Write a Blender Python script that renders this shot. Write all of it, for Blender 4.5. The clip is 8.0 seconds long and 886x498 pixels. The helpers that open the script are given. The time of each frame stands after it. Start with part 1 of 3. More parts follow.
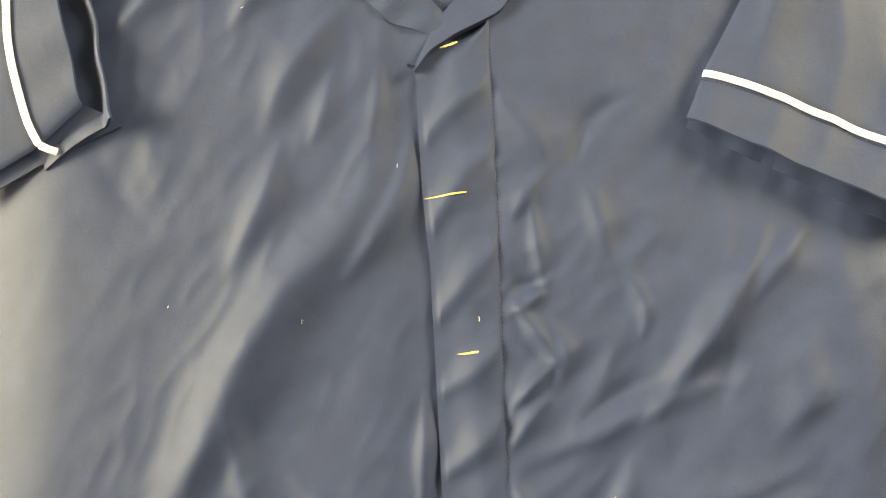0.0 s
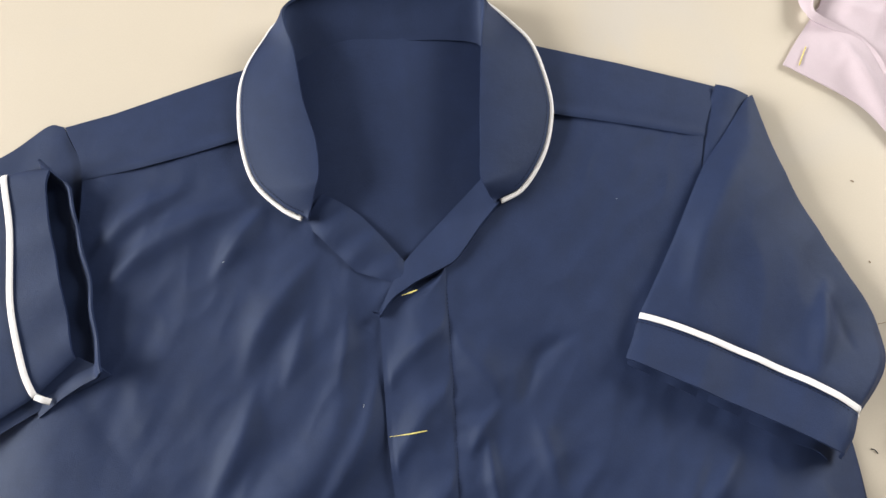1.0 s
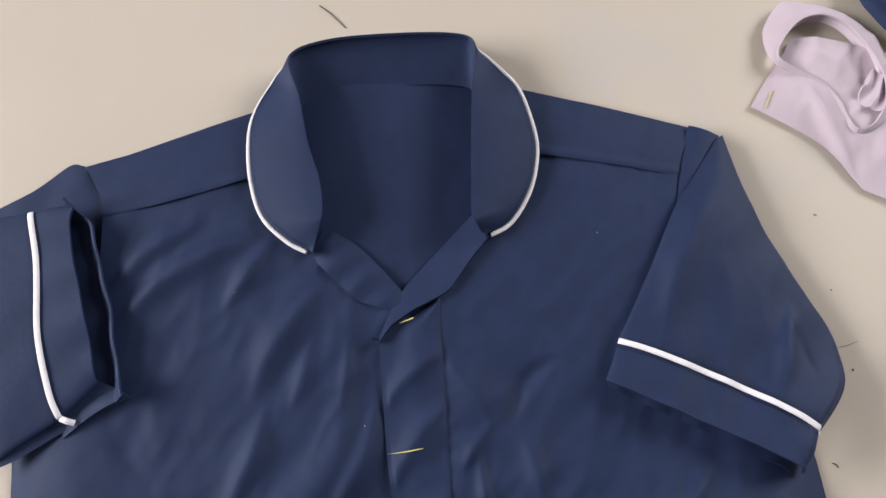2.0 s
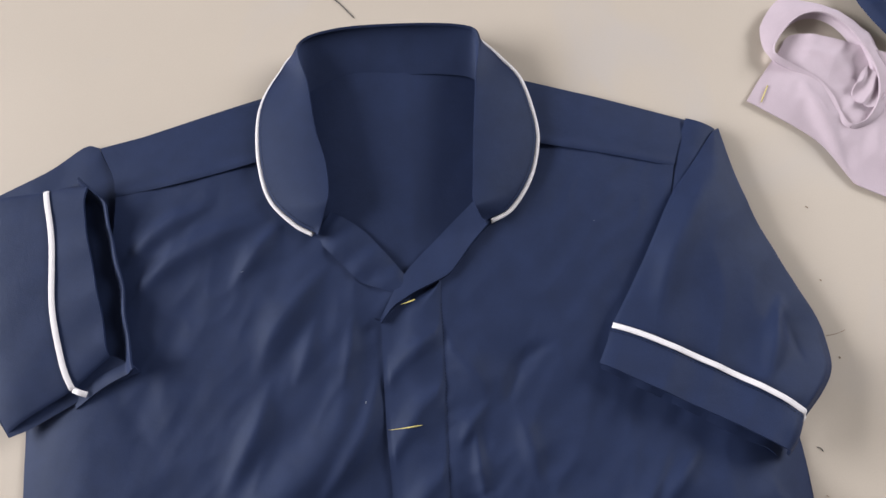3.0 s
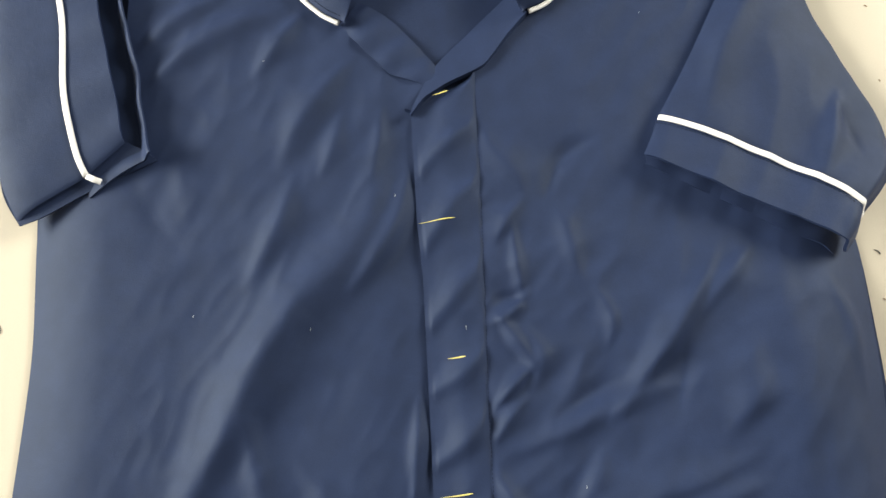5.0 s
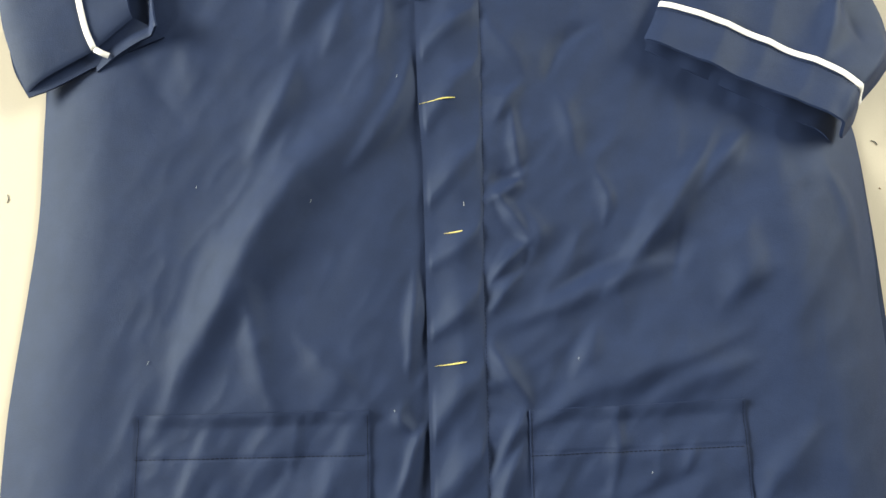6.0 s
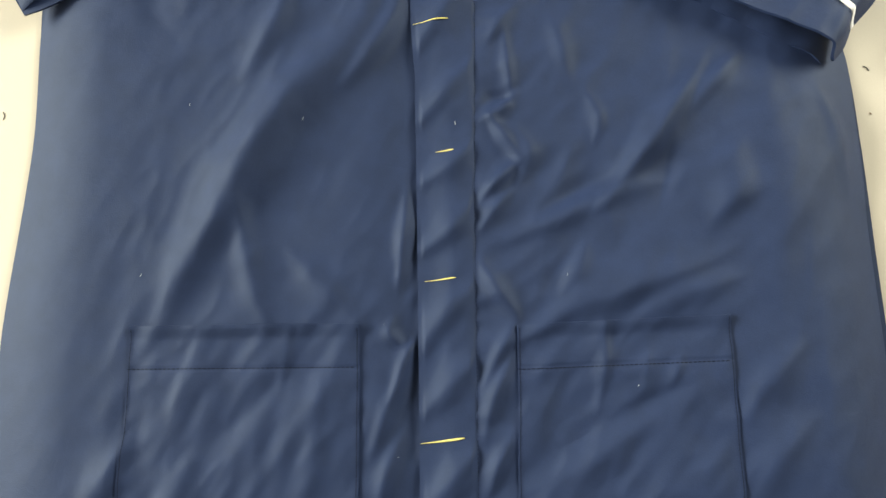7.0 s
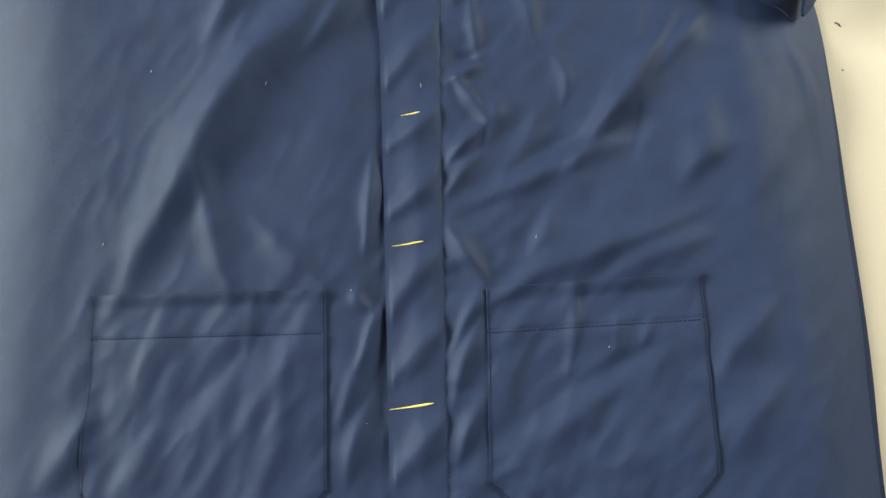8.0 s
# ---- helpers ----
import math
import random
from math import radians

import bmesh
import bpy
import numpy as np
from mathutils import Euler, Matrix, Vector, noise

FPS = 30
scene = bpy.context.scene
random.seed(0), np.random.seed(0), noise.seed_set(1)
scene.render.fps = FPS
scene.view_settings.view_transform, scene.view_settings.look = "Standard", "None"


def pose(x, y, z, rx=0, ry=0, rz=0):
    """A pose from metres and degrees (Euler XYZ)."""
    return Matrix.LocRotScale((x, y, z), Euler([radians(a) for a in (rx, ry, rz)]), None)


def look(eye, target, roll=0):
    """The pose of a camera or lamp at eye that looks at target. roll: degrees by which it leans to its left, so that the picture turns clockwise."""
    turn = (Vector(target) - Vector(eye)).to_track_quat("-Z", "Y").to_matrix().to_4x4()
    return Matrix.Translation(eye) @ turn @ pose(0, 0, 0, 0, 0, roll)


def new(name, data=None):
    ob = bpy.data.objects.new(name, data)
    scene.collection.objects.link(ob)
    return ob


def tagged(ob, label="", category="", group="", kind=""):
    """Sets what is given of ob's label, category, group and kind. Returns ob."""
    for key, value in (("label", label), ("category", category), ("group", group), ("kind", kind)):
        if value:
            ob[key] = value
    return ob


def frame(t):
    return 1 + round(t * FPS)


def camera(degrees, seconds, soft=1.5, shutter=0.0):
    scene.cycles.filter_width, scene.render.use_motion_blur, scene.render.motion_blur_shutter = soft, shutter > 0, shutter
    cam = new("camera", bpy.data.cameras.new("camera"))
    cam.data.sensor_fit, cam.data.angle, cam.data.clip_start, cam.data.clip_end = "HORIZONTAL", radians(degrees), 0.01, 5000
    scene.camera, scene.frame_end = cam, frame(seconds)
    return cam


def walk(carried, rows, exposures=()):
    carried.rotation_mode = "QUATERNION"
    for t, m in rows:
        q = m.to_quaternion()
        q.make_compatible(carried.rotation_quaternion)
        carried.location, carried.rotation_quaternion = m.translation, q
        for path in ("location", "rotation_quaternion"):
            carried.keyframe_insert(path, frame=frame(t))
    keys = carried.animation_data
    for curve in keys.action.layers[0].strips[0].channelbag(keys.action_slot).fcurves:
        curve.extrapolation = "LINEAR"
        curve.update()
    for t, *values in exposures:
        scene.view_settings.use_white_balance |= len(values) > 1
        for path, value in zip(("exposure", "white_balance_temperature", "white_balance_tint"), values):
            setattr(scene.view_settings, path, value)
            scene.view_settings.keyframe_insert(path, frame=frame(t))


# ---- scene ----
cam = camera(61.8, 8.0, soft=1.5)

# seconds, eye, target, roll
PATH = [
    (0, (-0.022, -0.078, 0.463), (0.005, 0.12, -1.527), 4.2),
    (0.2, (-0.013, -0.083, 0.478), (0.029, 0.264, -1.491), 3.3),
    (0.5, (-0.002, -0.047, 0.507), (0.047, 0.337, -1.455), 3.4),
    (0.7, (0.006, -0.031, 0.513), (0.044, 0.416, -1.436), 0.7),
    (1, (0.005, 0.014, 0.523), (0.067, 0.434, -1.432), 3.7),
    (1.5, (0.005, 0.023, 0.548), (0.087, 0.471, -1.4), 5.2),
    (3, (0.005, 0.009, 0.585), (0.075, 0.438, -1.367), 5.4),
    (3.5, (-0.001, 0.008, 0.573), (0.08, 0.424, -1.381), 7.2),
    (4, (-0.009, -0.002, 0.551), (0.062, 0.404, -1.406), 6.0),
    (4.2, (-0.007, -0.025, 0.538), (0.034, 0.398, -1.416), 1.8),
    (4.5, (-0.015, -0.046, 0.53), (0.04, 0.324, -1.434), 4.8),
    (4.7, (-0.012, -0.082, 0.521), (0.023, 0.325, -1.436), 1.3),
    (5, (-0.021, -0.116, 0.525), (0.024, 0.249, -1.441), 3.6),
    (5.2, (-0.024, -0.129, 0.529), (0.016, 0.208, -1.442), 3.4),
    (6.3, (-0.015, -0.216, 0.516), (-0.002, 0.133, -1.454), 0.2),
    (6.5, (-0.014, -0.223, 0.516), (-0.005, 0.105, -1.457), -0.4),
    (7, (-0.01, -0.248, 0.514), (-0.001, 0.073, -1.46), -0.0),
    (7.5, (-0.001, -0.267, 0.513), (0.002, 0.069, -1.459), -1.2),
    (8, (0.01, -0.269, 0.503), (0.024, 0.041, -1.473), -0.0),
]
EXPOSURES = [
    (0, 1.66, 15000, -2), (0.3, 1.16, 11000, 0), (0.5, 0.76, 9000, 1), (1.0, 0.08, 6500, 8), (1.5, -0.24, 6200, 14), (3.0, -0.36, 6100, 15),
    (4.0, -0.36, 6100, 15), (4.5, 0.03, 6350, 10), (5.0, 0.40, 6850, 1), (6.5, 0.53, 6950, -3), (8.0, 0.48, 6950, -3),
]
walk(cam, [(t, look(eye, target, roll)) for t, eye, target, roll in PATH], EXPOSURES)

# ---- world and light ----
world = bpy.data.worlds.new("sky")
scene.world = world
world.use_nodes = True
sky = world.node_tree.nodes.new("ShaderNodeTexSky")
sky.sky_type, sky.sun_disc = "NISHITA", False
sky.sun_elevation, sky.sun_rotation = radians(38), radians(200)
world.node_tree.nodes["Background"].inputs["Strength"].default_value = 0.1
world.node_tree.links.new(sky.outputs[0], world.node_tree.nodes["Background"].inputs["Color"])


def area(name, place, target, width, height, watts, colour):
    data = bpy.data.lights.new(name, "AREA")
    data.shape, data.size, data.size_y, data.energy, data.color = "RECTANGLE", width, height, watts, colour
    ob = new(name, data)
    ob.matrix_world = look(place, target)
    return ob


# daylight that enters by the two windows
area("window_daylight", (-4.06, 0.6, 1.75), (0, 0.0, 0.0), 2.5, 1.45, 440, (1.0, 0.97, 0.93))
area("window_daylight", (3.16, 1.6, 1.75), (0, 0.0, 0.0), 1.9, 1.45, 185, (1.0, 0.97, 0.93))

# ---- materials ----


def material(name, colour, rough=0.6, metal=0.0, vary=0.12, scale=40.0, bump=0.0, bump_scale=400.0, sheen=0.0, spec=0.5, crumple=0.0):
    m = bpy.data.materials.new(name)
    m.use_nodes = True
    n, link = m.node_tree.nodes, m.node_tree.links.new
    p = n["Principled BSDF"]
    p.inputs["Roughness"].default_value, p.inputs["Metallic"].default_value = rough, metal
    p.inputs["Specular IOR Level"].default_value = spec
    if sheen:
        p.inputs["Sheen Weight"].default_value, p.inputs["Sheen Roughness"].default_value = sheen, 0.45
        p.inputs["Sheen Tint"].default_value = (0.55, 0.72, 1.0, 1)
    where = n.new("ShaderNodeTexCoord")
    big, fine = n.new("ShaderNodeTexNoise"), n.new("ShaderNodeTexNoise")
    big.inputs["Scale"].default_value, big.inputs["Detail"].default_value = scale, 6
    fine.inputs["Scale"].default_value, fine.inputs["Detail"].default_value = bump_scale, 3
    for t in (big, fine):
        link(where.outputs["Object"], t.inputs["Vector"])
    add = n.new("ShaderNodeMath")
    add.operation = "ADD"
    link(big.outputs["Fac"], add.inputs[0])
    link(fine.outputs["Fac"], add.inputs[1])
    ramp = n.new("ShaderNodeMapRange")
    ramp.inputs["From Min"].default_value, ramp.inputs["From Max"].default_value = 0.6, 1.4
    ramp.inputs["To Min"].default_value, ramp.inputs["To Max"].default_value = 1 - vary, 1 + vary
    link(add.outputs[0], ramp.inputs["Value"])
    mul = n.new("ShaderNodeVectorMath")
    mul.operation = "SCALE"
    mul.inputs[0].default_value = colour
    link(ramp.outputs[0], mul.inputs["Scale"])
    link(mul.outputs[0], p.inputs["Base Color"])
    if bump:
        b = n.new("ShaderNodeBump")
        b.inputs["Strength"].default_value, b.inputs["Distance"].default_value = bump, 0.0006
        link(fine.outputs["Fac"], b.inputs["Height"])
        link(b.outputs["Normal"], p.inputs["Normal"])
        if crumple:
            soft_noise, c = n.new("ShaderNodeTexNoise"), n.new("ShaderNodeBump")
            soft_noise.inputs["Scale"].default_value, soft_noise.inputs["Detail"].default_value, soft_noise.inputs["Distortion"].default_value = 70, 4, 0.8
            c.inputs["Strength"].default_value, c.inputs["Distance"].default_value = crumple, 0.002
            link(where.outputs["Object"], soft_noise.inputs["Vector"])
            link(soft_noise.outputs["Fac"], c.inputs["Height"])
            link(c.outputs["Normal"], b.inputs["Normal"])
    return m


NAVY = (0.0134, 0.0222, 0.0610)
navy = material("navy_twill", NAVY, 0.66, vary=0.18, scale=60, bump=0.3, bump_scale=1400, spec=0.27, crumple=0.14)
navy.node_tree.nodes["Principled BSDF"].inputs["Specular Tint"].default_value = (0.80, 0.90, 1.0, 1)
thread_navy = material("navy_thread", (0.005, 0.007, 0.019), 0.8, spec=0.1)
white_bias = material("white_bias_tape", (0.74, 0.72, 0.73), 0.7, vary=0.06, scale=200, bump=0.2, bump_scale=1500)
chalk = material("yellow_chalk", (0.62, 0.53, 0.17), 0.95, vary=0.45, scale=900, bump_scale=2500)
pink = material("pale_pink_cotton", (0.50, 0.415, 0.46), 0.8, vary=0.06, scale=60, bump=0.2, bump_scale=1600, sheen=0.1, crumple=0.15)
table_paint = material("beige_laminate", (0.50, 0.442, 0.365), 0.5, vary=0.04, scale=7, bump=0.1, bump_scale=900, spec=0.3)
tn, tl = table_paint.node_tree.nodes, table_paint.node_tree.links
tp = tn["Principled BSDF"]
old = tp.inputs["Base Color"].links[0].from_socket
smear, fac, mixer, spot = tn.new("ShaderNodeTexNoise"), tn.new("ShaderNodeMapRange"), tn.new("ShaderNodeMix"), tn.new("ShaderNodeTexCoord")
smear.inputs["Scale"].default_value, smear.inputs["Detail"].default_value, smear.inputs["Distortion"].default_value = 9, 4, 0.6
fac.inputs["From Min"].default_value, fac.inputs["From Max"].default_value, fac.inputs["To Max"].default_value = 0.56, 0.75, 0.30
mixer.data_type = "RGBA"
mixer.inputs["B"].default_value = (0.44, 0.43, 0.44, 1)
tl.new(spot.outputs["Object"], smear.inputs["Vector"])
tl.new(smear.outputs["Fac"], fac.inputs["Value"])
tl.new(fac.outputs[0], mixer.inputs["Factor"])
tl.new(old, mixer.inputs["A"])
tl.new(mixer.outputs["Result"], tp.inputs["Base Color"])
metal_leg = material("grey_steel", (0.35, 0.35, 0.36), 0.4, 0.9)
plaster = material("grey_plaster", (0.20, 0.193, 0.183), 0.85, vary=0.05, scale=3, bump=0.15, bump_scale=120)
floor_tile = material("grey_floor", (0.20, 0.19, 0.17), 0.5, vary=0.1, scale=5)
frame_paint = material("white_frame_paint", (0.78, 0.78, 0.76), 0.4, vary=0.04)
hair_dark = material("dark_thread", (0.03, 0.03, 0.035), 0.6)
lint = material("white_lint", (0.55, 0.57, 0.56), 0.9)
speck_brown = material("brown_speck", (0.25, 0.17, 0.11), 0.9)

# ---- mesh helpers ----


def link_mesh(name, verts, faces, mat, parent=None, label="", smooth=True):
    me = bpy.data.meshes.new(name)
    me.from_pydata([tuple(v) for v in verts], [], faces)
    me.materials.append(mat)
    if smooth:
        me.polygons.foreach_set("use_smooth", [True] * len(me.polygons))
    ob = new(name, me)
    if parent:
        ob.parent = parent
    return tagged(ob, label)


def box(name, lo, hi, mat, parent=None, label="", bevel=0.0):
    bm = bmesh.new()
    bmesh.ops.create_cube(bm, size=1)
    for v in bm.verts:
        v.co = [(lo[i] + hi[i]) / 2 + v.co[i] * (hi[i] - lo[i]) for i in range(3)]
    if bevel:
        bmesh.ops.bevel(bm, geom=bm.edges[:], offset=bevel, segments=3, affect="EDGES", profile=0.5)
    me = bpy.data.meshes.new(name)
    bm.to_mesh(me)
    bm.free()
    me.materials.append(mat)
    ob = new(name, me)
    if parent:
        ob.parent = parent
    return tagged(ob, label)


def spline(pts, n, smooth=True):
    """A curve through the points, as n places at even steps along it."""
    p = np.array(pts, float)
    if smooth and len(p) > 2:
        q = np.vstack([2 * p[0] - p[1], p, 2 * p[-1] - p[-2]])
        out = []
        for i in range(1, len(q) - 2):
            t = np.linspace(0, 1, 24, endpoint=False)[:, None]
            a, b, c, d = q[i - 1], q[i], q[i + 1], q[i + 2]
            out.append(0.5 * (2 * b + (c - a) * t + (2 * a - 5 * b + 4 * c - d) * t ** 2 + (3 * b - a - 3 * c + d) * t ** 3))
        p = np.vstack(out + [q[-2:-1]])
    s = np.concatenate([[0], np.cumsum(np.linalg.norm(np.diff(p, axis=0), axis=1))])
    u = np.linspace(0, s[-1], n)
    return np.stack([np.interp(u, s, p[:, k]) for k in range(p.shape[1])], 1)


def patch(left, right, bottom=None, top=None, nu=60, nv=60, smooth=True):
    """A Coons patch between left and right (both upwards), and bottom and top (both rightwards)."""
    l, r = spline(left, nv, smooth), spline(right, nv, smooth)
    b = spline(bottom, nu, smooth) if bottom is not None else spline([l[0], r[0]], nu)
    t = spline(top, nu, smooth) if top is not None else spline([l[-1], r[-1]], nu)
    u, v = np.linspace(0, 1, nu)[None, :, None], np.linspace(0, 1, nv)[:, None, None]
    ruled = (1 - u) * l[:, None] + u * r[:, None] + (1 - v) * b[None] + v * t[None]
    corners = (1 - u) * (1 - v) * l[0] + u * (1 - v) * r[0] + (1 - u) * v * l[-1] + u * v * r[-1]
    return ruled - corners


def sheet(name, grid, mat, parent, label="", thick=0.0012):
    """A cloth of some thickness from a grid of places."""
    nv, nu = grid.shape[:2]
    gu, gv = np.gradient(grid, axis=1), np.gradient(grid, axis=0)
    nrm = np.cross(gu, gv)
    nrm /= np.linalg.norm(nrm, axis=2, keepdims=True) + 1e-12
    low = grid - nrm * thick
    verts = np.vstack([grid.reshape(-1, 3), low.reshape(-1, 3)])
    n = nv * nu
    i = np.arange(n).reshape(nv, nu)
    a, b, c, d = i[:-1, :-1].ravel(), i[:-1, 1:].ravel(), i[1:, 1:].ravel(), i[1:, :-1].ravel()
    faces = np.vstack([np.stack([a, b, c, d], 1), np.stack([d, c, b, a], 1) + n]).tolist()
    rim = np.concatenate([i[0, :-1], i[:-1, -1], i[-1, :0:-1], i[:0:-1, 0]])
    # the cut edge has places of its own, so that it stays crisp
    k = np.arange(len(rim))
    nxt = np.roll(k, -1)
    m = len(rim)
    verts = np.vstack([verts, verts[rim], verts[rim + n]])
    faces += np.stack([2 * n + k, 2 * n + m + k, 2 * n + m + nxt, 2 * n + nxt], 1).tolist()
    return link_mesh(name, verts, faces, mat, parent, label)


def ribbon(name, line, width, height, mat, parent, label=""):
    """A flat band with a rounded back along a line of places."""
    line = np.asarray(line)
    d = np.gradient(line, axis=0)
    side = np.stack([-d[:, 1], d[:, 0], 0 * d[:, 0]], 1)
    side /= np.linalg.norm(side, axis=1, keepdims=True) + 1e-12
    w = np.broadcast_to(np.asarray(width, float), (len(line),))[:, None]
    prof = [(-0.5, 0), (-0.45, 0.7), (-0.2, 1), (0.2, 1), (0.45, 0.7), (0.5, 0)]
    rows = np.stack([line + side * w * a + np.array([0, 0, height * b]) for a, b in prof], 1)
    k, n = len(prof), len(line)
    faces = [(i * k + j, i * k + (j + 1) % k, (i + 1) * k + (j + 1) % k, (i + 1) * k + j) for i in range(n - 1) for j in range(k)]
    faces += [tuple(range(k))[::-1], tuple((n - 1) * k + j for j in range(k))]
    return link_mesh(name, rows.reshape(-1, 3), faces, mat, parent, label)


def stitches(name, line, parent, length=0.0022, gap=0.0008, width=0.0005, mat=None):
    """A row of machine stitches along a line of places."""
    line = np.asarray(line)
    s = np.concatenate([[0], np.cumsum(np.linalg.norm(np.diff(line, axis=0), axis=1))])
    verts, faces = [], []
    for k in range(int(s[-1] / (length + gap))):
        u = np.array([k * (length + gap), k * (length + gap) + length])
        e = np.stack([np.interp(u, s, line[:, j]) for j in range(3)], 1)
        d = e[1] - e[0]
        side = np.array([-d[1], d[0], 0]) / (np.hypot(d[0], d[1]) + 1e-9) * width / 2
        m, o = (e[0] + e[1]) / 2 + np.array([0, 0, 0.0004]), len(verts)
        verts += [e[0] - side, e[0] + side, m - side, m + side, e[1] - side, e[1] + side]
        faces += [(o, o + 2, o + 3, o + 1), (o + 2, o + 4, o + 5, o + 3)]
    return link_mesh(name, verts, faces, mat or thread_navy, parent)


def empty(name, label, category, group="", place=(0, 0, 0)):
    ob = new(name)
    ob.location = place
    return tagged(ob, label, category, group)


def bell(x):
    return np.exp(-x * x)


def step(x):
    x = np.clip(x, 0, 1)
    return x * x * (3 - 2 * x)


# ---- the lie of the cloth ----
BODY_LEFT = [(-0.315, -0.50), (-0.315, -0.36), (-0.3145, -0.295), (-0.313, -0.227), (-0.310, -0.188), (-0.3025, -0.12), (-0.2985, -0.07), (-0.2985, 0.0), (-0.293, 0.06)]
BODY_RIGHT = [(0.291, -0.50), (0.291, -0.365), (0.2915, -0.301), (0.293, -0.25), (0.2915, -0.162), (0.2925, -0.123), (0.292, -0.078), (0.290, -0.03), (0.281, 0.04)]
_l, _r = spline(BODY_LEFT, 200), spline(BODY_RIGHT, 200)


def ridge(x, y, pts, height, wide, steep=None, reach=0.35):
    """A fold along a line: wide on its left flank, steep on its right, dying out towards its ends."""
    p = np.array(pts, float)
    p = np.vstack([p[0] + reach * (p[0] - p[1]), p, p[-1] + reach * (p[-1] - p[-2])])
    line = spline(p, 24)
    best, side, along = np.full(x.shape, 9.0), np.zeros(x.shape), np.zeros(x.shape)
    for i in range(len(line) - 1):
        a, d = line[i], line[i + 1] - line[i]
        t = np.clip(((x - a[0]) * d[0] + (y - a[1]) * d[1]) / (d @ d), 0, 1)
        ex, ey = x - a[0] - t * d[0], y - a[1] - t * d[1]
        dist = np.hypot(ex, ey)
        near = dist < best
        best = np.where(near, dist, best)
        side = np.where(near, d[0] * ey - d[1] * ex, side)
        along = np.where(near, (i + t) / (len(line) - 1), along)
    fade = step(along / 0.5) ** 0.8 * step((1 - along) / 0.5) ** 0.8
    w = np.where(side > 0, wide, steep or wide) * (0.45 + 0.65 * fade)
    return height * fade * 0.5 * (bell(best / w) + bell(1.6 * best / w))


# folds of the front: line, height, width of the left and of the right flank (metres)
CHEST_FOLDS = [
    ([(-0.206, -0.222), (-0.184, -0.175), (-0.171, -0.156), (-0.149, -0.117), (-0.131, -0.084), (-0.113, -0.054), (-0.085, -0.029), (-0.064, 0.002), (-0.059, 0.031), (-0.062, 0.056)], 0.0095, 0.0240, 0.0220),
    ([(-0.122, 0.051), (-0.106, 0.080), (-0.088, 0.105), (-0.071, 0.126)], 0.0045, 0.0120, 0.0140),
    ([(-0.144, -0.033), (-0.125, 0.002), (-0.115, 0.034)], 0.0042, 0.0110, 0.0120),
    ([(-0.074, -0.045), (-0.053, -0.018), (-0.038, 0.009), (-0.033, 0.034)], 0.0048, 0.0120, 0.0110),
    ([(-0.212, 0.116), (-0.183, 0.138), (-0.148, 0.159), (-0.122, 0.171)], 0.0046, 0.0130, 0.0140),
    ([(-0.219, 0.143), (-0.192, 0.166), (-0.161, 0.182)], 0.0036, 0.0110, 0.0120),
    ([(-0.136, 0.120), (-0.118, 0.146), (-0.105, 0.163)], 0.0036, 0.0100, 0.0120),
]
WAIST_FOLDS = [
    ([(-0.194, -0.010), (-0.214, 0.019), (-0.235, 0.049)], -0.0007, 0.0100, 0.0110),
    ([(-0.187, 0.010), (-0.191, 0.039), (-0.199, 0.064)], 0.0008, 0.0100, 0.0110),
    ([(-0.129, -0.215), (-0.137, -0.186), (-0.141, -0.158), (-0.145, -0.126)], 0.0032, 0.0110, 0.0120),
    ([(-0.068, -0.215), (-0.091, -0.191), (-0.110, -0.167)], 0.0024, 0.0120, 0.0110),
    ([(-0.039, -0.192), (-0.037, -0.161), (-0.033, -0.126)], 0.0036, 0.0060, 0.0070),
    ([(-0.046, -0.264), (-0.036, -0.242), (-0.028, -0.227)], 0.0036, 0.0050, 0.0060),
    ([(-0.041, -0.212), (-0.045, -0.223), (-0.034, -0.234)], 0.0024, 0.0050, 0.0060),
    ([(-0.249, -0.334), (-0.232, -0.310), (-0.218, -0.289)], 0.0032, 0.0120, 0.0130),
]
HEM_FOLDS = [
    ([(-0.052, -0.336), (-0.046, -0.312), (-0.038, -0.286)], 0.0026, 0.0070, 0.0080),
    ([(-0.057, -0.301), (-0.050, -0.275), (-0.038, -0.253)], 0.0026, 0.0070, 0.0080),
    ([(0.103, -0.139), (0.131, -0.102), (0.160, -0.063), (0.180, -0.034)], 0.0060, 0.0090, 0.0110),
    ([(0.167, -0.074), (0.183, -0.053), (0.201, -0.035)], 0.0034, 0.0070, 0.0090),
    ([(0.142, -0.145), (0.147, -0.118), (0.146, -0.090)], -0.0020, 0.0140, 0.0100),
    ([(0.178, -0.159), (0.190, -0.128), (0.197, -0.095)], 0.0036, 0.0180, 0.0160),
    ([(0.030, -0.163), (0.061, -0.152), (0.101, -0.139), (0.137, -0.124)], 0.0034, 0.0120, 0.0120),
]
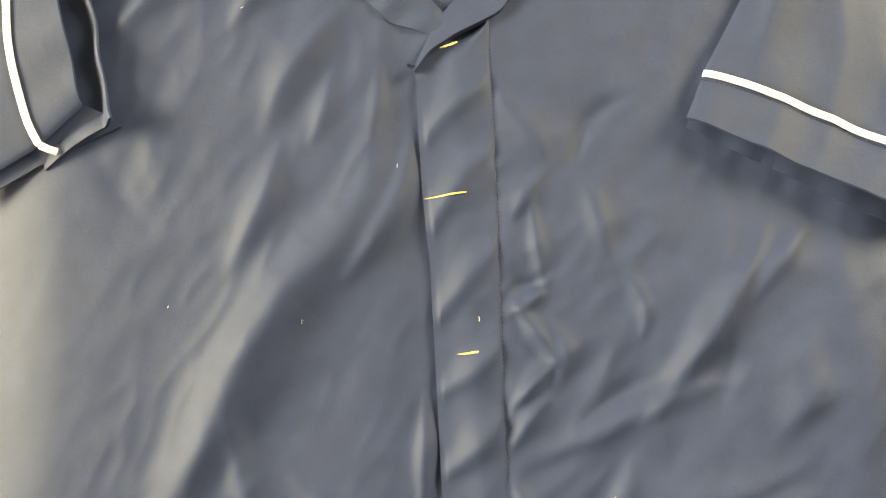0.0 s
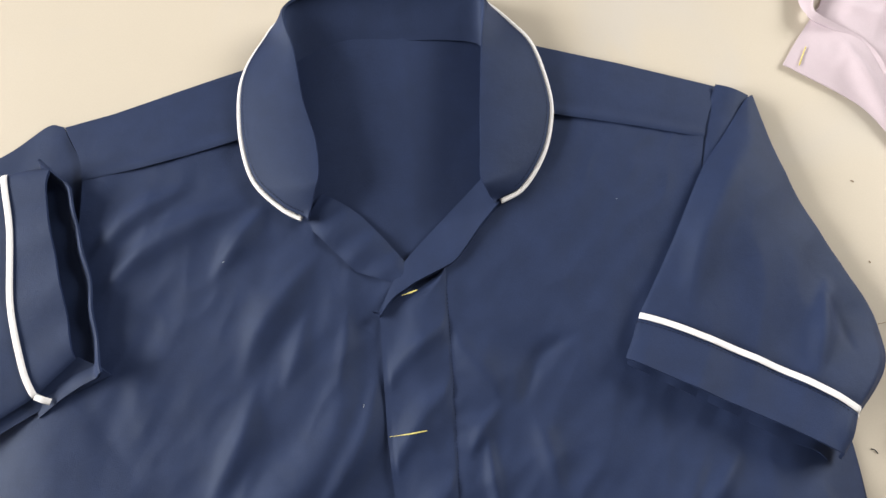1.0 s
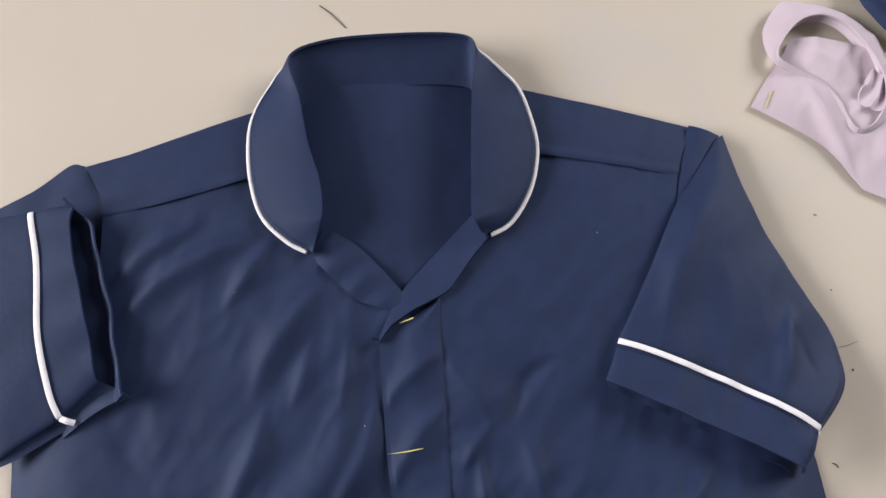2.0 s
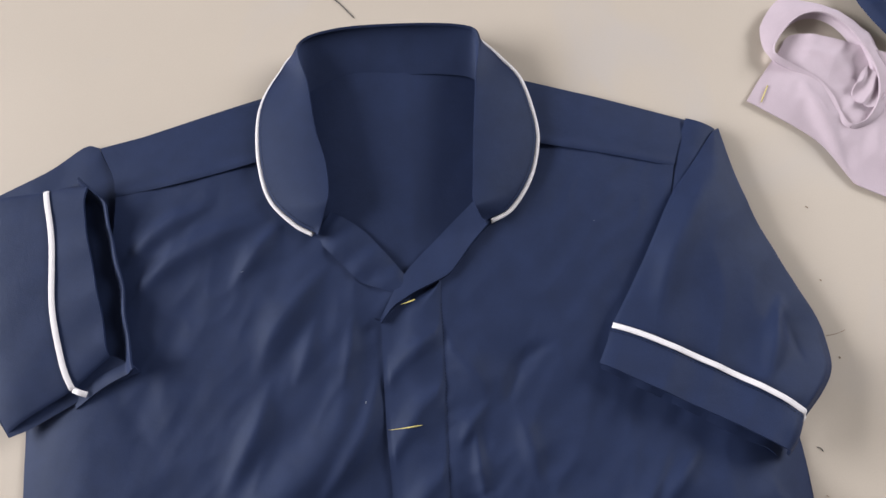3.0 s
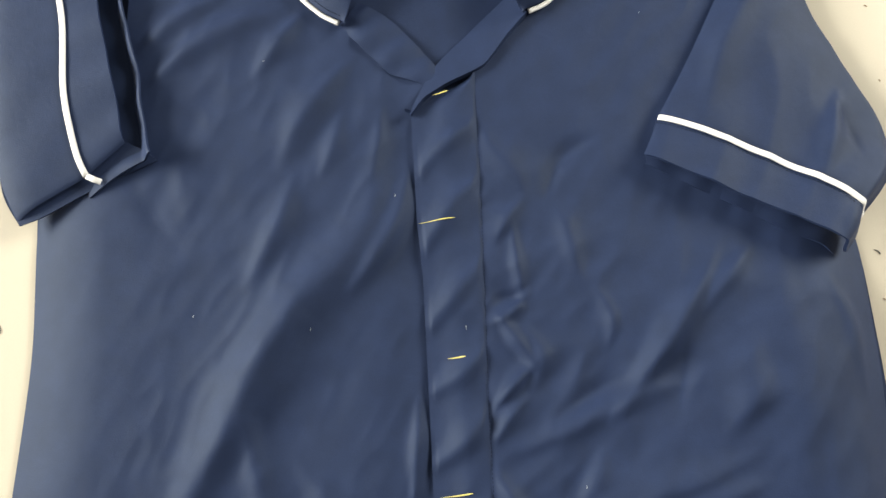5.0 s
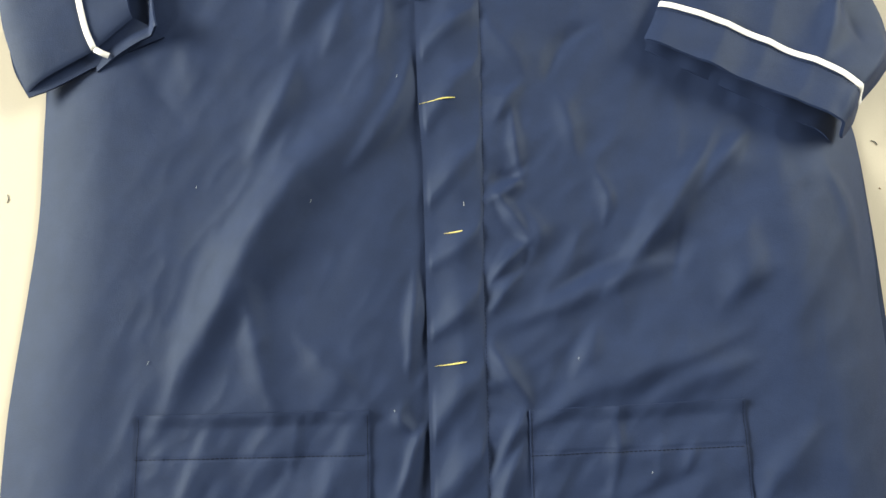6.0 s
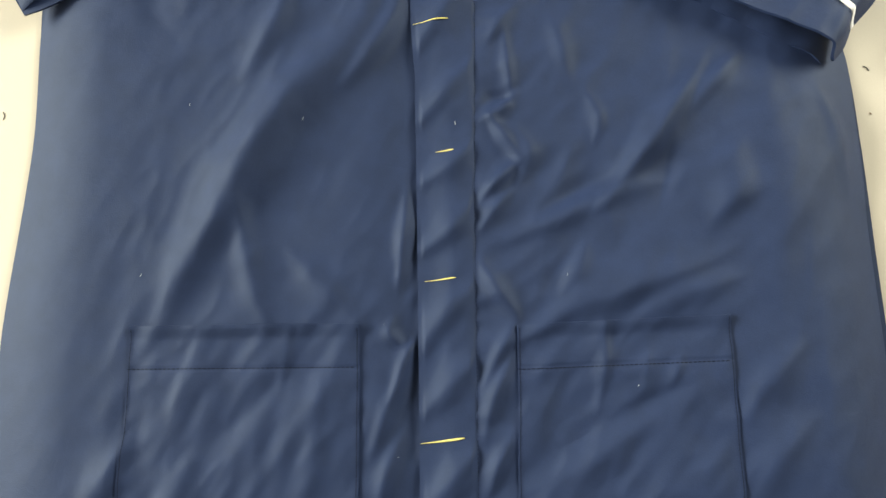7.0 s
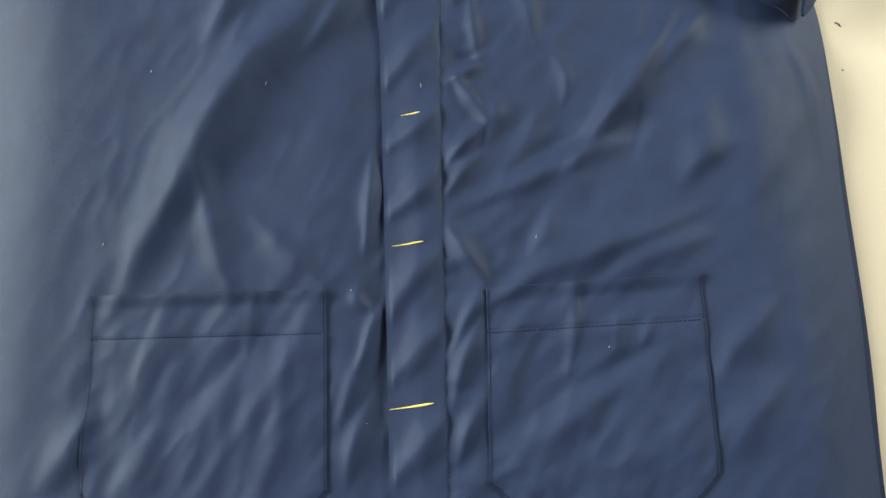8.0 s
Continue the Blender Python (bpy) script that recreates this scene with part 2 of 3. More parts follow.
SIDE_FOLDS = [
    ([(0.046, -0.229), (0.089, -0.209), (0.133, -0.191), (0.180, -0.175)], 0.0044, 0.0160, 0.0120),
    ([(0.074, -0.199), (0.085, -0.180), (0.092, -0.165)], 0.0020, 0.0070, 0.0080),
    ([(0.123, -0.216), (0.151, -0.202), (0.187, -0.191)], 0.0030, 0.0110, 0.0110),
    ([(0.274, -0.134), (0.271, -0.097), (0.258, -0.064)], 0.0032, 0.0090, 0.0090),
    ([(0.186, -0.286), (0.199, -0.264), (0.221, -0.242)], 0.0032, 0.0110, 0.0120),
    ([(0.189, -0.333), (0.206, -0.308), (0.227, -0.287)], 0.0030, 0.0120, 0.0140),
    ([(0.212, -0.203), (0.225, -0.137), (0.223, -0.059)], 0.0036, 0.0260, 0.0240),
]
SEAM_FOLDS = [
    ([(0.047, -0.108), (0.037, -0.089), (0.026, -0.071)], 0.0038, 0.0055, 0.0065),
    ([(0.019, -0.132), (0.031, -0.120), (0.046, -0.108)], 0.0036, 0.0055, 0.0065),
    ([(0.041, -0.216), (0.028, -0.198), (0.019, -0.178)], 0.0040, 0.0070, 0.0080),
    ([(0.019, -0.153), (0.029, -0.140), (0.041, -0.128)], 0.0026, 0.0050, 0.0060),
    ([(0.020, -0.063), (0.034, -0.058), (0.046, -0.063)], -0.0026, 0.0060, 0.0060),
    ([(0.023, -0.074), (0.037, -0.067), (0.048, -0.056)], 0.0030, 0.0050, 0.0060),
    ([(0.043, -0.054), (0.041, -0.028), (0.039, -0.008)], 0.0026, 0.0060, 0.0060),
]
RIGHT_FOLDS = [
    ([(0.068, 0.017), (0.079, 0.042), (0.102, 0.055)], -0.0030, 0.0140, 0.0080),
    ([(0.097, -0.096), (0.101, -0.079), (0.095, -0.059)], 0.0022, 0.0070, 0.0070),
    ([(0.084, -0.047), (0.079, -0.018), (0.074, 0.002)], 0.0024, 0.0090, 0.0100),
    ([(0.182, -0.149), (0.196, -0.132), (0.204, -0.116)], 0.0012, 0.0090, 0.0110),
    ([(0.049, 0.016), (0.039, 0.042), (0.025, 0.064)], 0.0022, 0.0100, 0.0110),
    ([(0.046, -0.122), (0.053, -0.103), (0.045, -0.083)], 0.0026, 0.0070, 0.0080),
    ([(0.018, -0.289), (0.026, -0.267), (0.037, -0.244)], 0.0030, 0.0060, 0.0070),
]
EDGE_FOLDS = [
    ([(0.019, -0.259), (0.028, -0.240), (0.039, -0.221)], 0.0028, 0.0060, 0.0070),
    ([(0.018, -0.328), (0.024, -0.310), (0.034, -0.294)], 0.0028, 0.0060, 0.0070),
    ([(0.027, -0.015), (0.036, 0.001), (0.047, 0.012)], 0.0024, 0.0060, 0.0070),
    ([(0.112, -0.118), (0.084, -0.131), (0.063, -0.141)], -0.0024, 0.0090, 0.0090),
    ([(-0.094, 0.041), (-0.084, 0.062), (-0.077, 0.083)], 0.0022, 0.0080, 0.0090),
    ([(-0.058, 0.039), (-0.052, 0.064), (-0.049, 0.085)], 0.0020, 0.0070, 0.0070),
]
FOLDS = CHEST_FOLDS + WAIST_FOLDS + HEM_FOLDS + SIDE_FOLDS + SEAM_FOLDS + RIGHT_FOLDS + EDGE_FOLDS
PLACKET_FOLDS = [
    ([(-0.026, -0.08), (-0.005, -0.055), (0.020, -0.030)], 0.0024, 0.010, 0.010),
    ([(-0.026, -0.122), (-0.003, -0.108), (0.018, -0.092)], 0.0018, 0.009, 0.009),
    ([(-0.027, -0.170), (-0.005, -0.155), (0.018, -0.132)], 0.0024, 0.010, 0.010),
    ([(-0.027, -0.24), (-0.007, -0.208), (0.015, -0.192)], 0.0022, 0.011, 0.011),
    ([(-0.026, 0.030), (-0.009, 0.052), (0.022, 0.073)], 0.0022, 0.009, 0.010),
    ([(-0.028, -0.028), (-0.003, 0.010), (0.022, 0.031)], 0.0024, 0.010, 0.010),
    ([(-0.028, -0.282), (-0.009, -0.262), (0.016, -0.240)], 0.0020, 0.010, 0.010),
    ([(-0.028, -0.345), (-0.009, -0.322), (0.016, -0.300)], 0.0022, 0.010, 0.010),
]


def rumple(x, y, size, seed, sharp=False):
    """Soft unevenness of loose cloth, drawn out along the diagonal; sharp: creased at its crests."""
    x, y = np.broadcast_arrays(x, y)
    a, b = ((0.55 * x + 0.835 * y) / size / 2.2).ravel().tolist(), ((-0.835 * x + 0.55 * y) / size).ravel().tolist()
    out = np.array([noise.noise((p, q, seed)) for p, q in zip(a, b)])
    return (0.5 - 1.6 * np.sqrt(out * out + 0.004) if sharp else out).reshape(x.shape)


def seam_x(y):
    return np.interp(y, [-0.5, -0.352, -0.22, -0.124, -0.043, 0.043, 0.108], [0.008, 0.011, 0.014, 0.016, 0.019, 0.0215, 0.022])


def edge_x(y):
    return np.interp(y, [-0.5, -0.35, -0.22, -0.12, -0.04, 0.0, 0.078], [-0.028, -0.0275, -0.026, -0.025, -0.0245, -0.0265, -0.0265])


def front(x, y, fine=True):
    """Height of the tunic's front over the table."""
    xl, xr = np.interp(y, _l[:, 1], _l[:, 0]), np.interp(y, _r[:, 1], _r[:, 0])
    dl, dr = np.clip(x - xl, 0, None), np.clip(xr - x, 0, None)
    low = 1 - 0.45 * step((y - 0.14) / 0.12)
    high = 0.0230 - 0.0115 * step((y + 0.075) / 0.08)
    left = 0.0118 * np.sin(np.clip(dl / 0.055, 0, 1) * math.pi / 2) - 0.0023 * step((dl - 0.045) / 0.08)
    right = high * np.sin(np.clip(dr / 0.055, 0, 1) * math.pi / 2) - (high - 0.0095) * step((dr - 0.045) / 0.20)
    z = 0.0025 + np.where(x < 0, left, right) * low
    e = np.clip(np.minimum(dl, dr) / 0.045, 0, 1)
    f = np.zeros(x.shape)
    wx = x + 0.004 * rumple(x, y, 0.035, 12.5) if fine else x
    wy = y + 0.004 * rumple(x, y, 0.035, 17.5) if fine else y
    for pts, h, wide, steep in FOLDS:
        f = f + ridge(wx, wy, pts, 1.6 * h, wide, steep)
    f = f - 0.0042 * bell((x - edge_x(y) + 0.002) / 0.018) * step((0.10 - y) / 0.03)
    if fine:
        f = f + (0.0015 * rumple(x, y, 0.034, 3.1, True) + 0.0008 * rumple(x, y, 0.016, 7.7, True) + 0.0024 * rumple(y, x, 0.020, 27.7, True) * bell((x - 0.085) / 0.085) * step((0.03 - y) / 0.06)) * (0.25 + 0.75 * step((dl - 0.06) / 0.03))
    return z + f * step(e * 1.3)


def lift(grid2, z):
    return np.concatenate([grid2[..., :2], np.asarray(z)[..., None]], 2)


def on_front(pts, n, up=0.0012, smooth=True):
    c = spline(pts, n, smooth)
    return np.column_stack([c, front(c[:, 0], c[:, 1]) + up])


# ---- room ----
floor = tagged(box("floor", (-4.1, -2.4, -0.80), (3.2, 4.5, -0.75), floor_tile), "plain grey workroom floor", "floor", kind="structure")
tagged(box("ceiling", (-4.1, -2.4, 2.75), (3.2, 4.5, 2.8), plaster), "grey plastered ceiling", "ceiling", kind="structure")
tagged(box("wall_north", (-4.1, 4.5, -0.75), (3.2, 4.6, 2.75), plaster), "grey plastered wall", "wall", kind="structure")
tagged(box("wall_south", (-4.1, -2.5, -0.75), (3.2, -2.4, 2.75), plaster), "grey plastered wall", "wall", kind="structure")


def window_wall(name, window, x0, x1, y0, y1):
    """A side wall with one wide window opening from y0 to y1."""
    wall = tagged(box(name, (x0, -2.5, -0.75), (x1, 4.6, 1.00), plaster), "grey plastered wall with a wide window opening", "wall", kind="structure")
    box("lintel", (x0, -2.5, 2.50), (x1, 4.6, 2.75), plaster, wall)
    box("pier", (x0, -2.5, 1.00), (x1, y0, 2.50), plaster, wall)
    box("pier", (x0, y1, 1.00), (x1, 4.6, 2.50), plaster, wall)
    win = tagged(new(window), "wide white-framed window", "window", kind="structure")
    a, b, m = x0 + 0.02, x1 - 0.02, (y0 + y1) / 2
    for lo, hi in (((a, y0, 1.00), (b, y1, 1.05)), ((a, y0, 2.45), (b, y1, 2.50)), ((a, y0, 1.05), (b, y0 + 0.05, 2.45)),
                   ((a, y1 - 0.05, 1.05), (b, y1, 2.45)), ((a, m - 0.025, 1.05), (b, m + 0.025, 2.45))):
        box("window_frame", lo, hi, frame_paint, win)


window_wall("wall_west", "window_1", -4.2, -4.1, -0.75, 1.95)
window_wall("wall_east", "window_2", 3.2, 3.3, 0.6, 2.6)

# ---- table ----
table = empty("work_table", "large beige laminate work table with a smooth matt top", "table", place=(0, 0.1, -0.75))
top = box("tabletop", (-1.1, -0.95, 0.715), (1.1, 0.75, 0.75), table_paint, table, bevel=0.004)
for x in (-1.0, 1.0):
    for y in (-0.85, 0.65):
        box("leg", (x - 0.025, y - 0.025, 0), (x + 0.025, y + 0.025, 0.715), metal_leg, table, "grey steel leg")

# ---- tunic ----
tunic = empty("tunic", "navy blue short-sleeved tunic with white piping lying on the table", "shirt")

# back, seen in the neck opening and as a second edge at the sides
g = patch([(-0.312, -0.50), (-0.313, -0.3), (-0.2985, -0.1), (-0.296, 0.0), (-0.289, 0.05), (-0.262, 0.10), (-0.240, 0.16), (-0.249, 0.238)],
          [(0.294, -0.50), (0.294, -0.36), (0.2965, -0.27), (0.295, -0.17), (0.294, -0.10), (0.290, -0.03), (0.275, 0.02), (0.24, 0.08), (0.218, 0.15), (0.238, 0.233)],
          top=[(-0.249, 0.238), (-0.118, 0.274), (0.0, 0.296), (0.104, 0.277), (0.238, 0.233)], nu=120, nv=120)
x, y = g[..., 0], g[..., 1]
z = 0.0022 + (0.0035 - 0.060 * np.clip(x, -0.07, 0.07)) * step((y - 0.07) / 0.06) * bell(x / 0.12) + 0.0025 * bell((x + 0.005) / 0.09) * step((y - 0.05) / 0.12) + 0.0007 * bell((x - 0.004) / 0.003) * step((y - 0.09) / 0.05) \
    + 0.0009 * rumple(x, y, 0.03, 1.3) * step((y - 0.05) / 0.05) * bell(x / 0.1)
sheet("back_panel", lift(g, np.maximum(z, 0.0016)), navy, tunic, thick=0.0010)

# left front
g = patch(BODY_LEFT[:-1] + [(-0.297, 0.03), (-0.282, 0.06), (-0.245, 0.12), (-0.234, 0.155), (-0.232, 0.196)],
          [(0.0, -0.50), (0.0, -0.2), (0.0, 0.05), (-0.006, 0.103), (-0.036, 0.115), (-0.053, 0.134), (-0.068, 0.160), (-0.100, 0.225)],
          top=[(-0.232, 0.196), (-0.177, 0.205), (-0.100, 0.225)], nu=190, nv=300)
sheet("front_panel", lift(g, front(g[..., 0], g[..., 1]) - 0.005 * step((g[..., 0] + 0.026) / 0.014) * step((0.10 - g[..., 1]) / 0.03)), navy, tunic)

# right front
g = patch([(0.006, -0.50), (0.009, -0.352), (0.012, -0.22), (0.014, -0.124), (0.017, -0.043), (0.0195, 0.043), (0.020, 0.108), (0.028, 0.120), (0.044, 0.141), (0.057, 0.158), (0.095, 0.225)],
          BODY_RIGHT[:-1] + [(0.278, 0.0), (0.258, 0.04), (0.225, 0.10), (0.211, 0.15), (0.219, 0.194)],
          top=[(0.095, 0.225), (0.164, 0.208), (0.219, 0.194)], nu=190, nv=300)
x, y = g[..., 0], g[..., 1]
pucker = 0.0005 * np.sin(y * 310 + 2 * np.sin(y * 90)) * bell((x - seam_x(y)) / 0.012) * step((0.07 - y) / 0.05)
groove = -0.0005 * bell((x - seam_x(y)) / 0.0025) * step((0.10 - y) / 0.02)
sheet("front_panel", lift(g, front(x, y) + pucker + groove), navy, tunic)

# placket
ys = np.linspace(-0.50, 0.112, 320)
u = np.linspace(0, 1, 44)
top_in = step((ys - 0.078) / 0.034)[:, None]
xl = edge_x(ys)[:, None] + top_in * 0.046
x = xl + (seam_x(ys)[:, None] + 0.0002 - xl) * u[None]
y = np.repeat(ys[:, None], 44, 1) + 0 * x
f = sum(ridge(x, y, *a) for a in PLACKET_FOLDS)
w = step(u / 0.12)[None] * (1 - step((u - 0.86) / 0.14))[None]
z_pl = front(x, y, True) * step(u * 1.6)[None] + (1 - step(u * 1.6)[None]) * 0.0085 + 2.3 * f * np.maximum(w, 0.6 * (u < 0.5)[None]) + 0.0022 * (1 - u[None] ** 3) - 0.0012 * step((u - 0.94) / 0.06)[None]
sheet("placket", np.stack([x, y, z_pl], 2), navy, tunic, thick=0.0009)
pl_line = np.stack([seam_x(ys[::2]) - 0.0006, ys[::2], front(seam_x(ys[::2]), ys[::2]) + 0.0004], 1)
stitches("seam_stitching", pl_line[:-4], tunic, length=0.0018, gap=0.0010, width=0.0004)


def placket_height(px, py):
    i = int(np.clip(np.searchsorted(ys, py), 0, len(ys) - 1))
    return float(np.interp(px, x[i], z_pl[i]))


# yokes
g = patch([(-0.232, 0.1945), (-0.236, 0.213), (-0.249, 0.239)], [(-0.098, 0.222), (-0.105, 0.25), (-0.108, 0.277)],
          bottom=[(-0.232, 0.1945), (-0.177, 0.2035), (-0.098, 0.222)], top=[(-0.249, 0.239), (-0.18, 0.255), (-0.108, 0.277)], nu=70, nv=40)
v = np.linspace(0, 1, 40)[:, None]
z_y = 0.0115 - 0.007 * v ** 2.2 + 0.0012 * bell((v - 0.06) / 0.08) + 0.0008 * rumple(g[..., 0], g[..., 1], 0.03, 5.0)
sheet("yoke", lift(g, z_y), navy, tunic, thick=0.0010)
g = patch([(0.095, 0.2225), (0.100, 0.25), (0.098, 0.280)], [(0.219, 0.192), (0.226, 0.21), (0.238, 0.234)],
          bottom=[(0.095, 0.2225), (0.164, 0.2065), (0.219, 0.192)], top=[(0.098, 0.280), (0.171, 0.257), (0.238, 0.234)], nu=70, nv=40)
z_y = 0.0115 - 0.007 * v ** 2.2 + 0.0012 * bell((v - 0.06) / 0.08) + 0.0008 * rumple(g[..., 0], g[..., 1], 0.03, 6.0)
sheet("yoke", lift(g, z_y), navy, tunic, thick=0.0010)

# right sleeve: head, upper, cuff, piping, underside
sleeve = tagged(new("sleeve"), "short sleeve spread out, with white piping over its cuff")
sleeve.parent = tunic
g = patch([(0.185, 0.10), (0.211, 0.168), (0.221, 0.201), (0.236, 0.2345)], [(0.20, 0.10), (0.228, 0.164), (0.246, 0.191), (0.259, 0.2235)], nu=30, nv=50)
u = np.linspace(0, 1, 30)[None]
sheet("sleeve_head", lift(g, 0.0125 - 0.004 * step((g[..., 1] - 0.16) / 0.07) + 0.0025 * np.sin(u * 3.1) - 0.0004 * bell((u - 0.02) / 0.08)), navy, sleeve)
PIPE_R = [(0.151, 0.065), (0.176, 0.054), (0.230, 0.025), (0.265, 0.003), (0.289, -0.0155)]
LEFT_R = [(0.152, 0.066), (0.180, 0.111), (0.210, 0.164), (0.232, 0.191), (0.254, 0.2185)]
RIGHT_R = [(0.289, -0.0155), (0.308, 0.004), (0.318, 0.020), (0.3195, 0.040), (0.315, 0.062), (0.3015, 0.092), (0.283, 0.136), (0.2695, 0.180), (0.261, 0.223)]


def sleeve_z(u, x, y, seed):
    """Profile of a flat tube of cloth: low at the outer fold, lying on the body at the inner one."""
    arch = np.clip(1 - (2 * u - 1) ** 2, 0, 1) ** 0.5
    return 0.010 + 0.008 * (1 - step((u - 0.35) / 0.6)) + 0.0065 * arch + 0.019 * step((u - 0.40) / 0.45) * (1 - 0.75 * step((u - 0.93) / 0.07)) * step((0.06 - y) / 0.07) + 0.0024 * rumple(x, y, 0.034, seed, True)


u = np.linspace(0, 1, 110)[None]
g = patch(LEFT_R, RIGHT_R, bottom=PIPE_R, top=[(0.254, 0.2185), (0.258, 0.2215), (0.261, 0.223)], nu=110, nv=140)
x, y = g[..., 0], g[..., 1]
tip = step((0.232 - y) / 0.08)
z_s = 0.011 + (sleeve_z(u, x, y, 2.0) - 0.011) * tip + ridge(x, y, [(0.186, 0.07), (0.205, 0.12), (0.235, 0.17)], 0.0065, 0.012, 0.02) \
    + ridge(x, y, [(0.262, 0.02), (0.275, 0.05), (0.285, 0.075)], 0.0075, 0.009, 0.012) - ridge(x, y, [(0.292, 0.03), (0.287, 0.05), (0.283, 0.07)], 0.002, 0.006)
z_s = np.maximum(z_s, front(x, y, False) + 0.0035 * step((0.20 - y) / 0.05))
sheet("upper_sleeve", lift(g, z_s), navy, sleeve, thick=0.0015)
edge_u = np.linspace(0, 1, 110)
pipe = np.column_stack([spline(PIPE_R, 110), z_s[0] + 0.0002 + 0.0032 * np.sin(edge_u * math.pi)])
BOT_R = [(0.137, 0.037), (0.152, 0.029), (0.188, 0.009), (0.226, -0.012), (0.259, -0.0325), (0.272, -0.041)]
g = patch([(0.137, 0.037), (0.145, 0.052), (0.151, 0.065)], [(0.272, -0.041), (0.281, -0.031), (0.289, -0.0155)], bottom=BOT_R, top=PIPE_R, nu=110, nv=36)
v = np.linspace(0, 1, 36)[:, None]
wave = 0.0012 * np.sin(edge_u * 23)[None] * (1 - v) + ridge(g[..., 0], g[..., 1], [(0.262, -0.032), (0.27, -0.02), (0.276, -0.008)], 0.002, 0.006)
sheet("cuff", lift(g, z_s[0][None] + 0.0008 + 0.004 * (1 - v) + 0.003 * np.sin(edge_u * math.pi)[None] + wave - 0.0006 * bell((v - 0.95) / 0.03)), navy, sleeve, thick=0.0022)
cuff_z = z_s[0]
ribbon("piping", pipe + np.array([0, 0, 0.0012]), 0.0044, 0.0010, white_bias, sleeve, "white piping")
off = np.column_stack([spline(PIPE_R, 110) + np.array([-0.0022, -0.0042]), cuff_z + 0.0020 + 0.0032 * np.sin(edge_u * math.pi)])
stitches("cuff_stitching", off, sleeve)
g = patch([(0.140, 0.032), (0.150, 0.05), (0.155, 0.06)], [(0.265, -0.042), (0.280, -0.034), (0.289, -0.0155)], bottom=[(0.140, 0.033), (0.172, 0.014), (0.205, -0.005), (0.235, -0.024), (0.257, -0.034), (0.265, -0.042)], top=PIPE_R, nu=90, nv=30)
uu = np.linspace(0, 1, 90)[None]
sheet("cuff_underside", lift(g, front(g[..., 0], g[..., 1], False) + 0.0012 + 0.0006 * np.sin(uu * 30)), navy, sleeve)

# left sleeve, folded back over itself so that its mouth faces the body
sleeve = tagged(new("sleeve"), "short sleeve folded over, its cuff mouth gaping open")
sleeve.parent = tunic
g = patch([(-0.336, 0.12), (-0.342, 0.16), (-0.345, 0.195)], [(-0.236, 0.12), (-0.232, 0.193), (-0.2495, 0.2395)],
          bottom=[(-0.336, 0.12), (-0.236, 0.12)], top=[(-0.345, 0.195), (-0.326, 0.205), (-0.291, 0.221), (-0.262, 0.2405), (-0.2495, 0.2395)], nu=60, nv=60)
v = np.linspace(0, 1, 60)[:, None]
sheet("sleeve_head", lift(g, 0.0085 - 0.004 * v ** 2 + 0.0015 * rumple(g[..., 0], g[..., 1], 0.025, 9.0)), navy, sleeve)
PIPE_L = [(-0.256, 0.044), (-0.263, 0.064), (-0.271, 0.106), (-0.274, 0.158), (-0.282, 0.199)]
OUT_L = [(-0.306, 0.0155), (-0.316, 0.041), (-0.326, 0.075), (-0.332, 0.13), (-0.336, 0.194)]
MOUTH_UP = [(-0.231, 0.0665), (-0.233, 0.074), (-0.237, 0.103), (-0.245, 0.143), (-0.252, 0.183), (-0.250, 0.202)]


def left_z(v, x, y, seed):
    return 0.020 + 0.006 * np.clip(1 - (2 * v - 1) ** 2, 0, 1) ** 0.5 + 0.0014 * rumple(x, y, 0.03, seed)


g = patch(OUT_L, PIPE_L, bottom=[(-0.306, 0.0155), (-0.287, 0.027), (-0.256, 0.044)], top=[(-0.336, 0.194), (-0.31, 0.197), (-0.282, 0.199)], nu=60, nv=110)
v = np.linspace(0, 1, 110)[:, None]
u = np.linspace(0, 1, 60)[None]
z_l = left_z(v, g[..., 0], g[..., 1], 4.0) - 0.006 * (1 - u) ** 6
sheet("upper_sleeve", lift(g, z_l), navy, sleeve, thick=0.0015)
z_edge = z_l[:, -1]
ribbon("piping", np.column_stack([spline(PIPE_L, 110), z_edge + 0.0014]), 0.0044, 0.0010, white_bias, sleeve, "white piping")
g = patch(PIPE_L, MOUTH_UP, bottom=[(-0.256, 0.044), (-0.243, 0.055), (-0.229, 0.0665)], top=[(-0.282, 0.199), (-0.265, 0.2015), (-0.249, 0.202)], nu=36, nv=110)
u = np.linspace(0, 1, 36)[None]
z_c = z_edge[:, None] + 0.0006 + u * 0.002 + 0.0008 * np.sin(v * 21) * u
sheet("cuff", lift(g, z_c), navy, sleeve, thick=0.0022)
# lower layer of the mouth, with its lip towards the body
MOUTH_DN = [(-0.2085, 0.0555), (-0.214, 0.071), (-0.218, 0.093), (-0.220, 0.115), (-0.226, 0.142), (-0.232, 0.165), (-0.236, 0.186), (-0.246, 0.196), (-0.255, 0.206)]
g = patch([(-0.2565, 0.030), (-0.262, 0.07), (-0.272, 0.14), (-0.28, 0.20)], MOUTH_DN, bottom=[(-0.2565, 0.030), (-0.232, 0.0455), (-0.2085, 0.0555)], nu=50, nv=110)
u = np.linspace(0, 1, 50)[None]
lip = step((u - 0.84) / 0.16)
z_u = np.maximum(front(g[..., 0], g[..., 1], False), 0.009) + 0.0015 + lip * (0.0085 + 0.0016 * np.sin(v * 26))
z_u = z_u + 0.009 * bell(v / 0.06) * u + 0.008 * bell((1 - v) / 0.07)
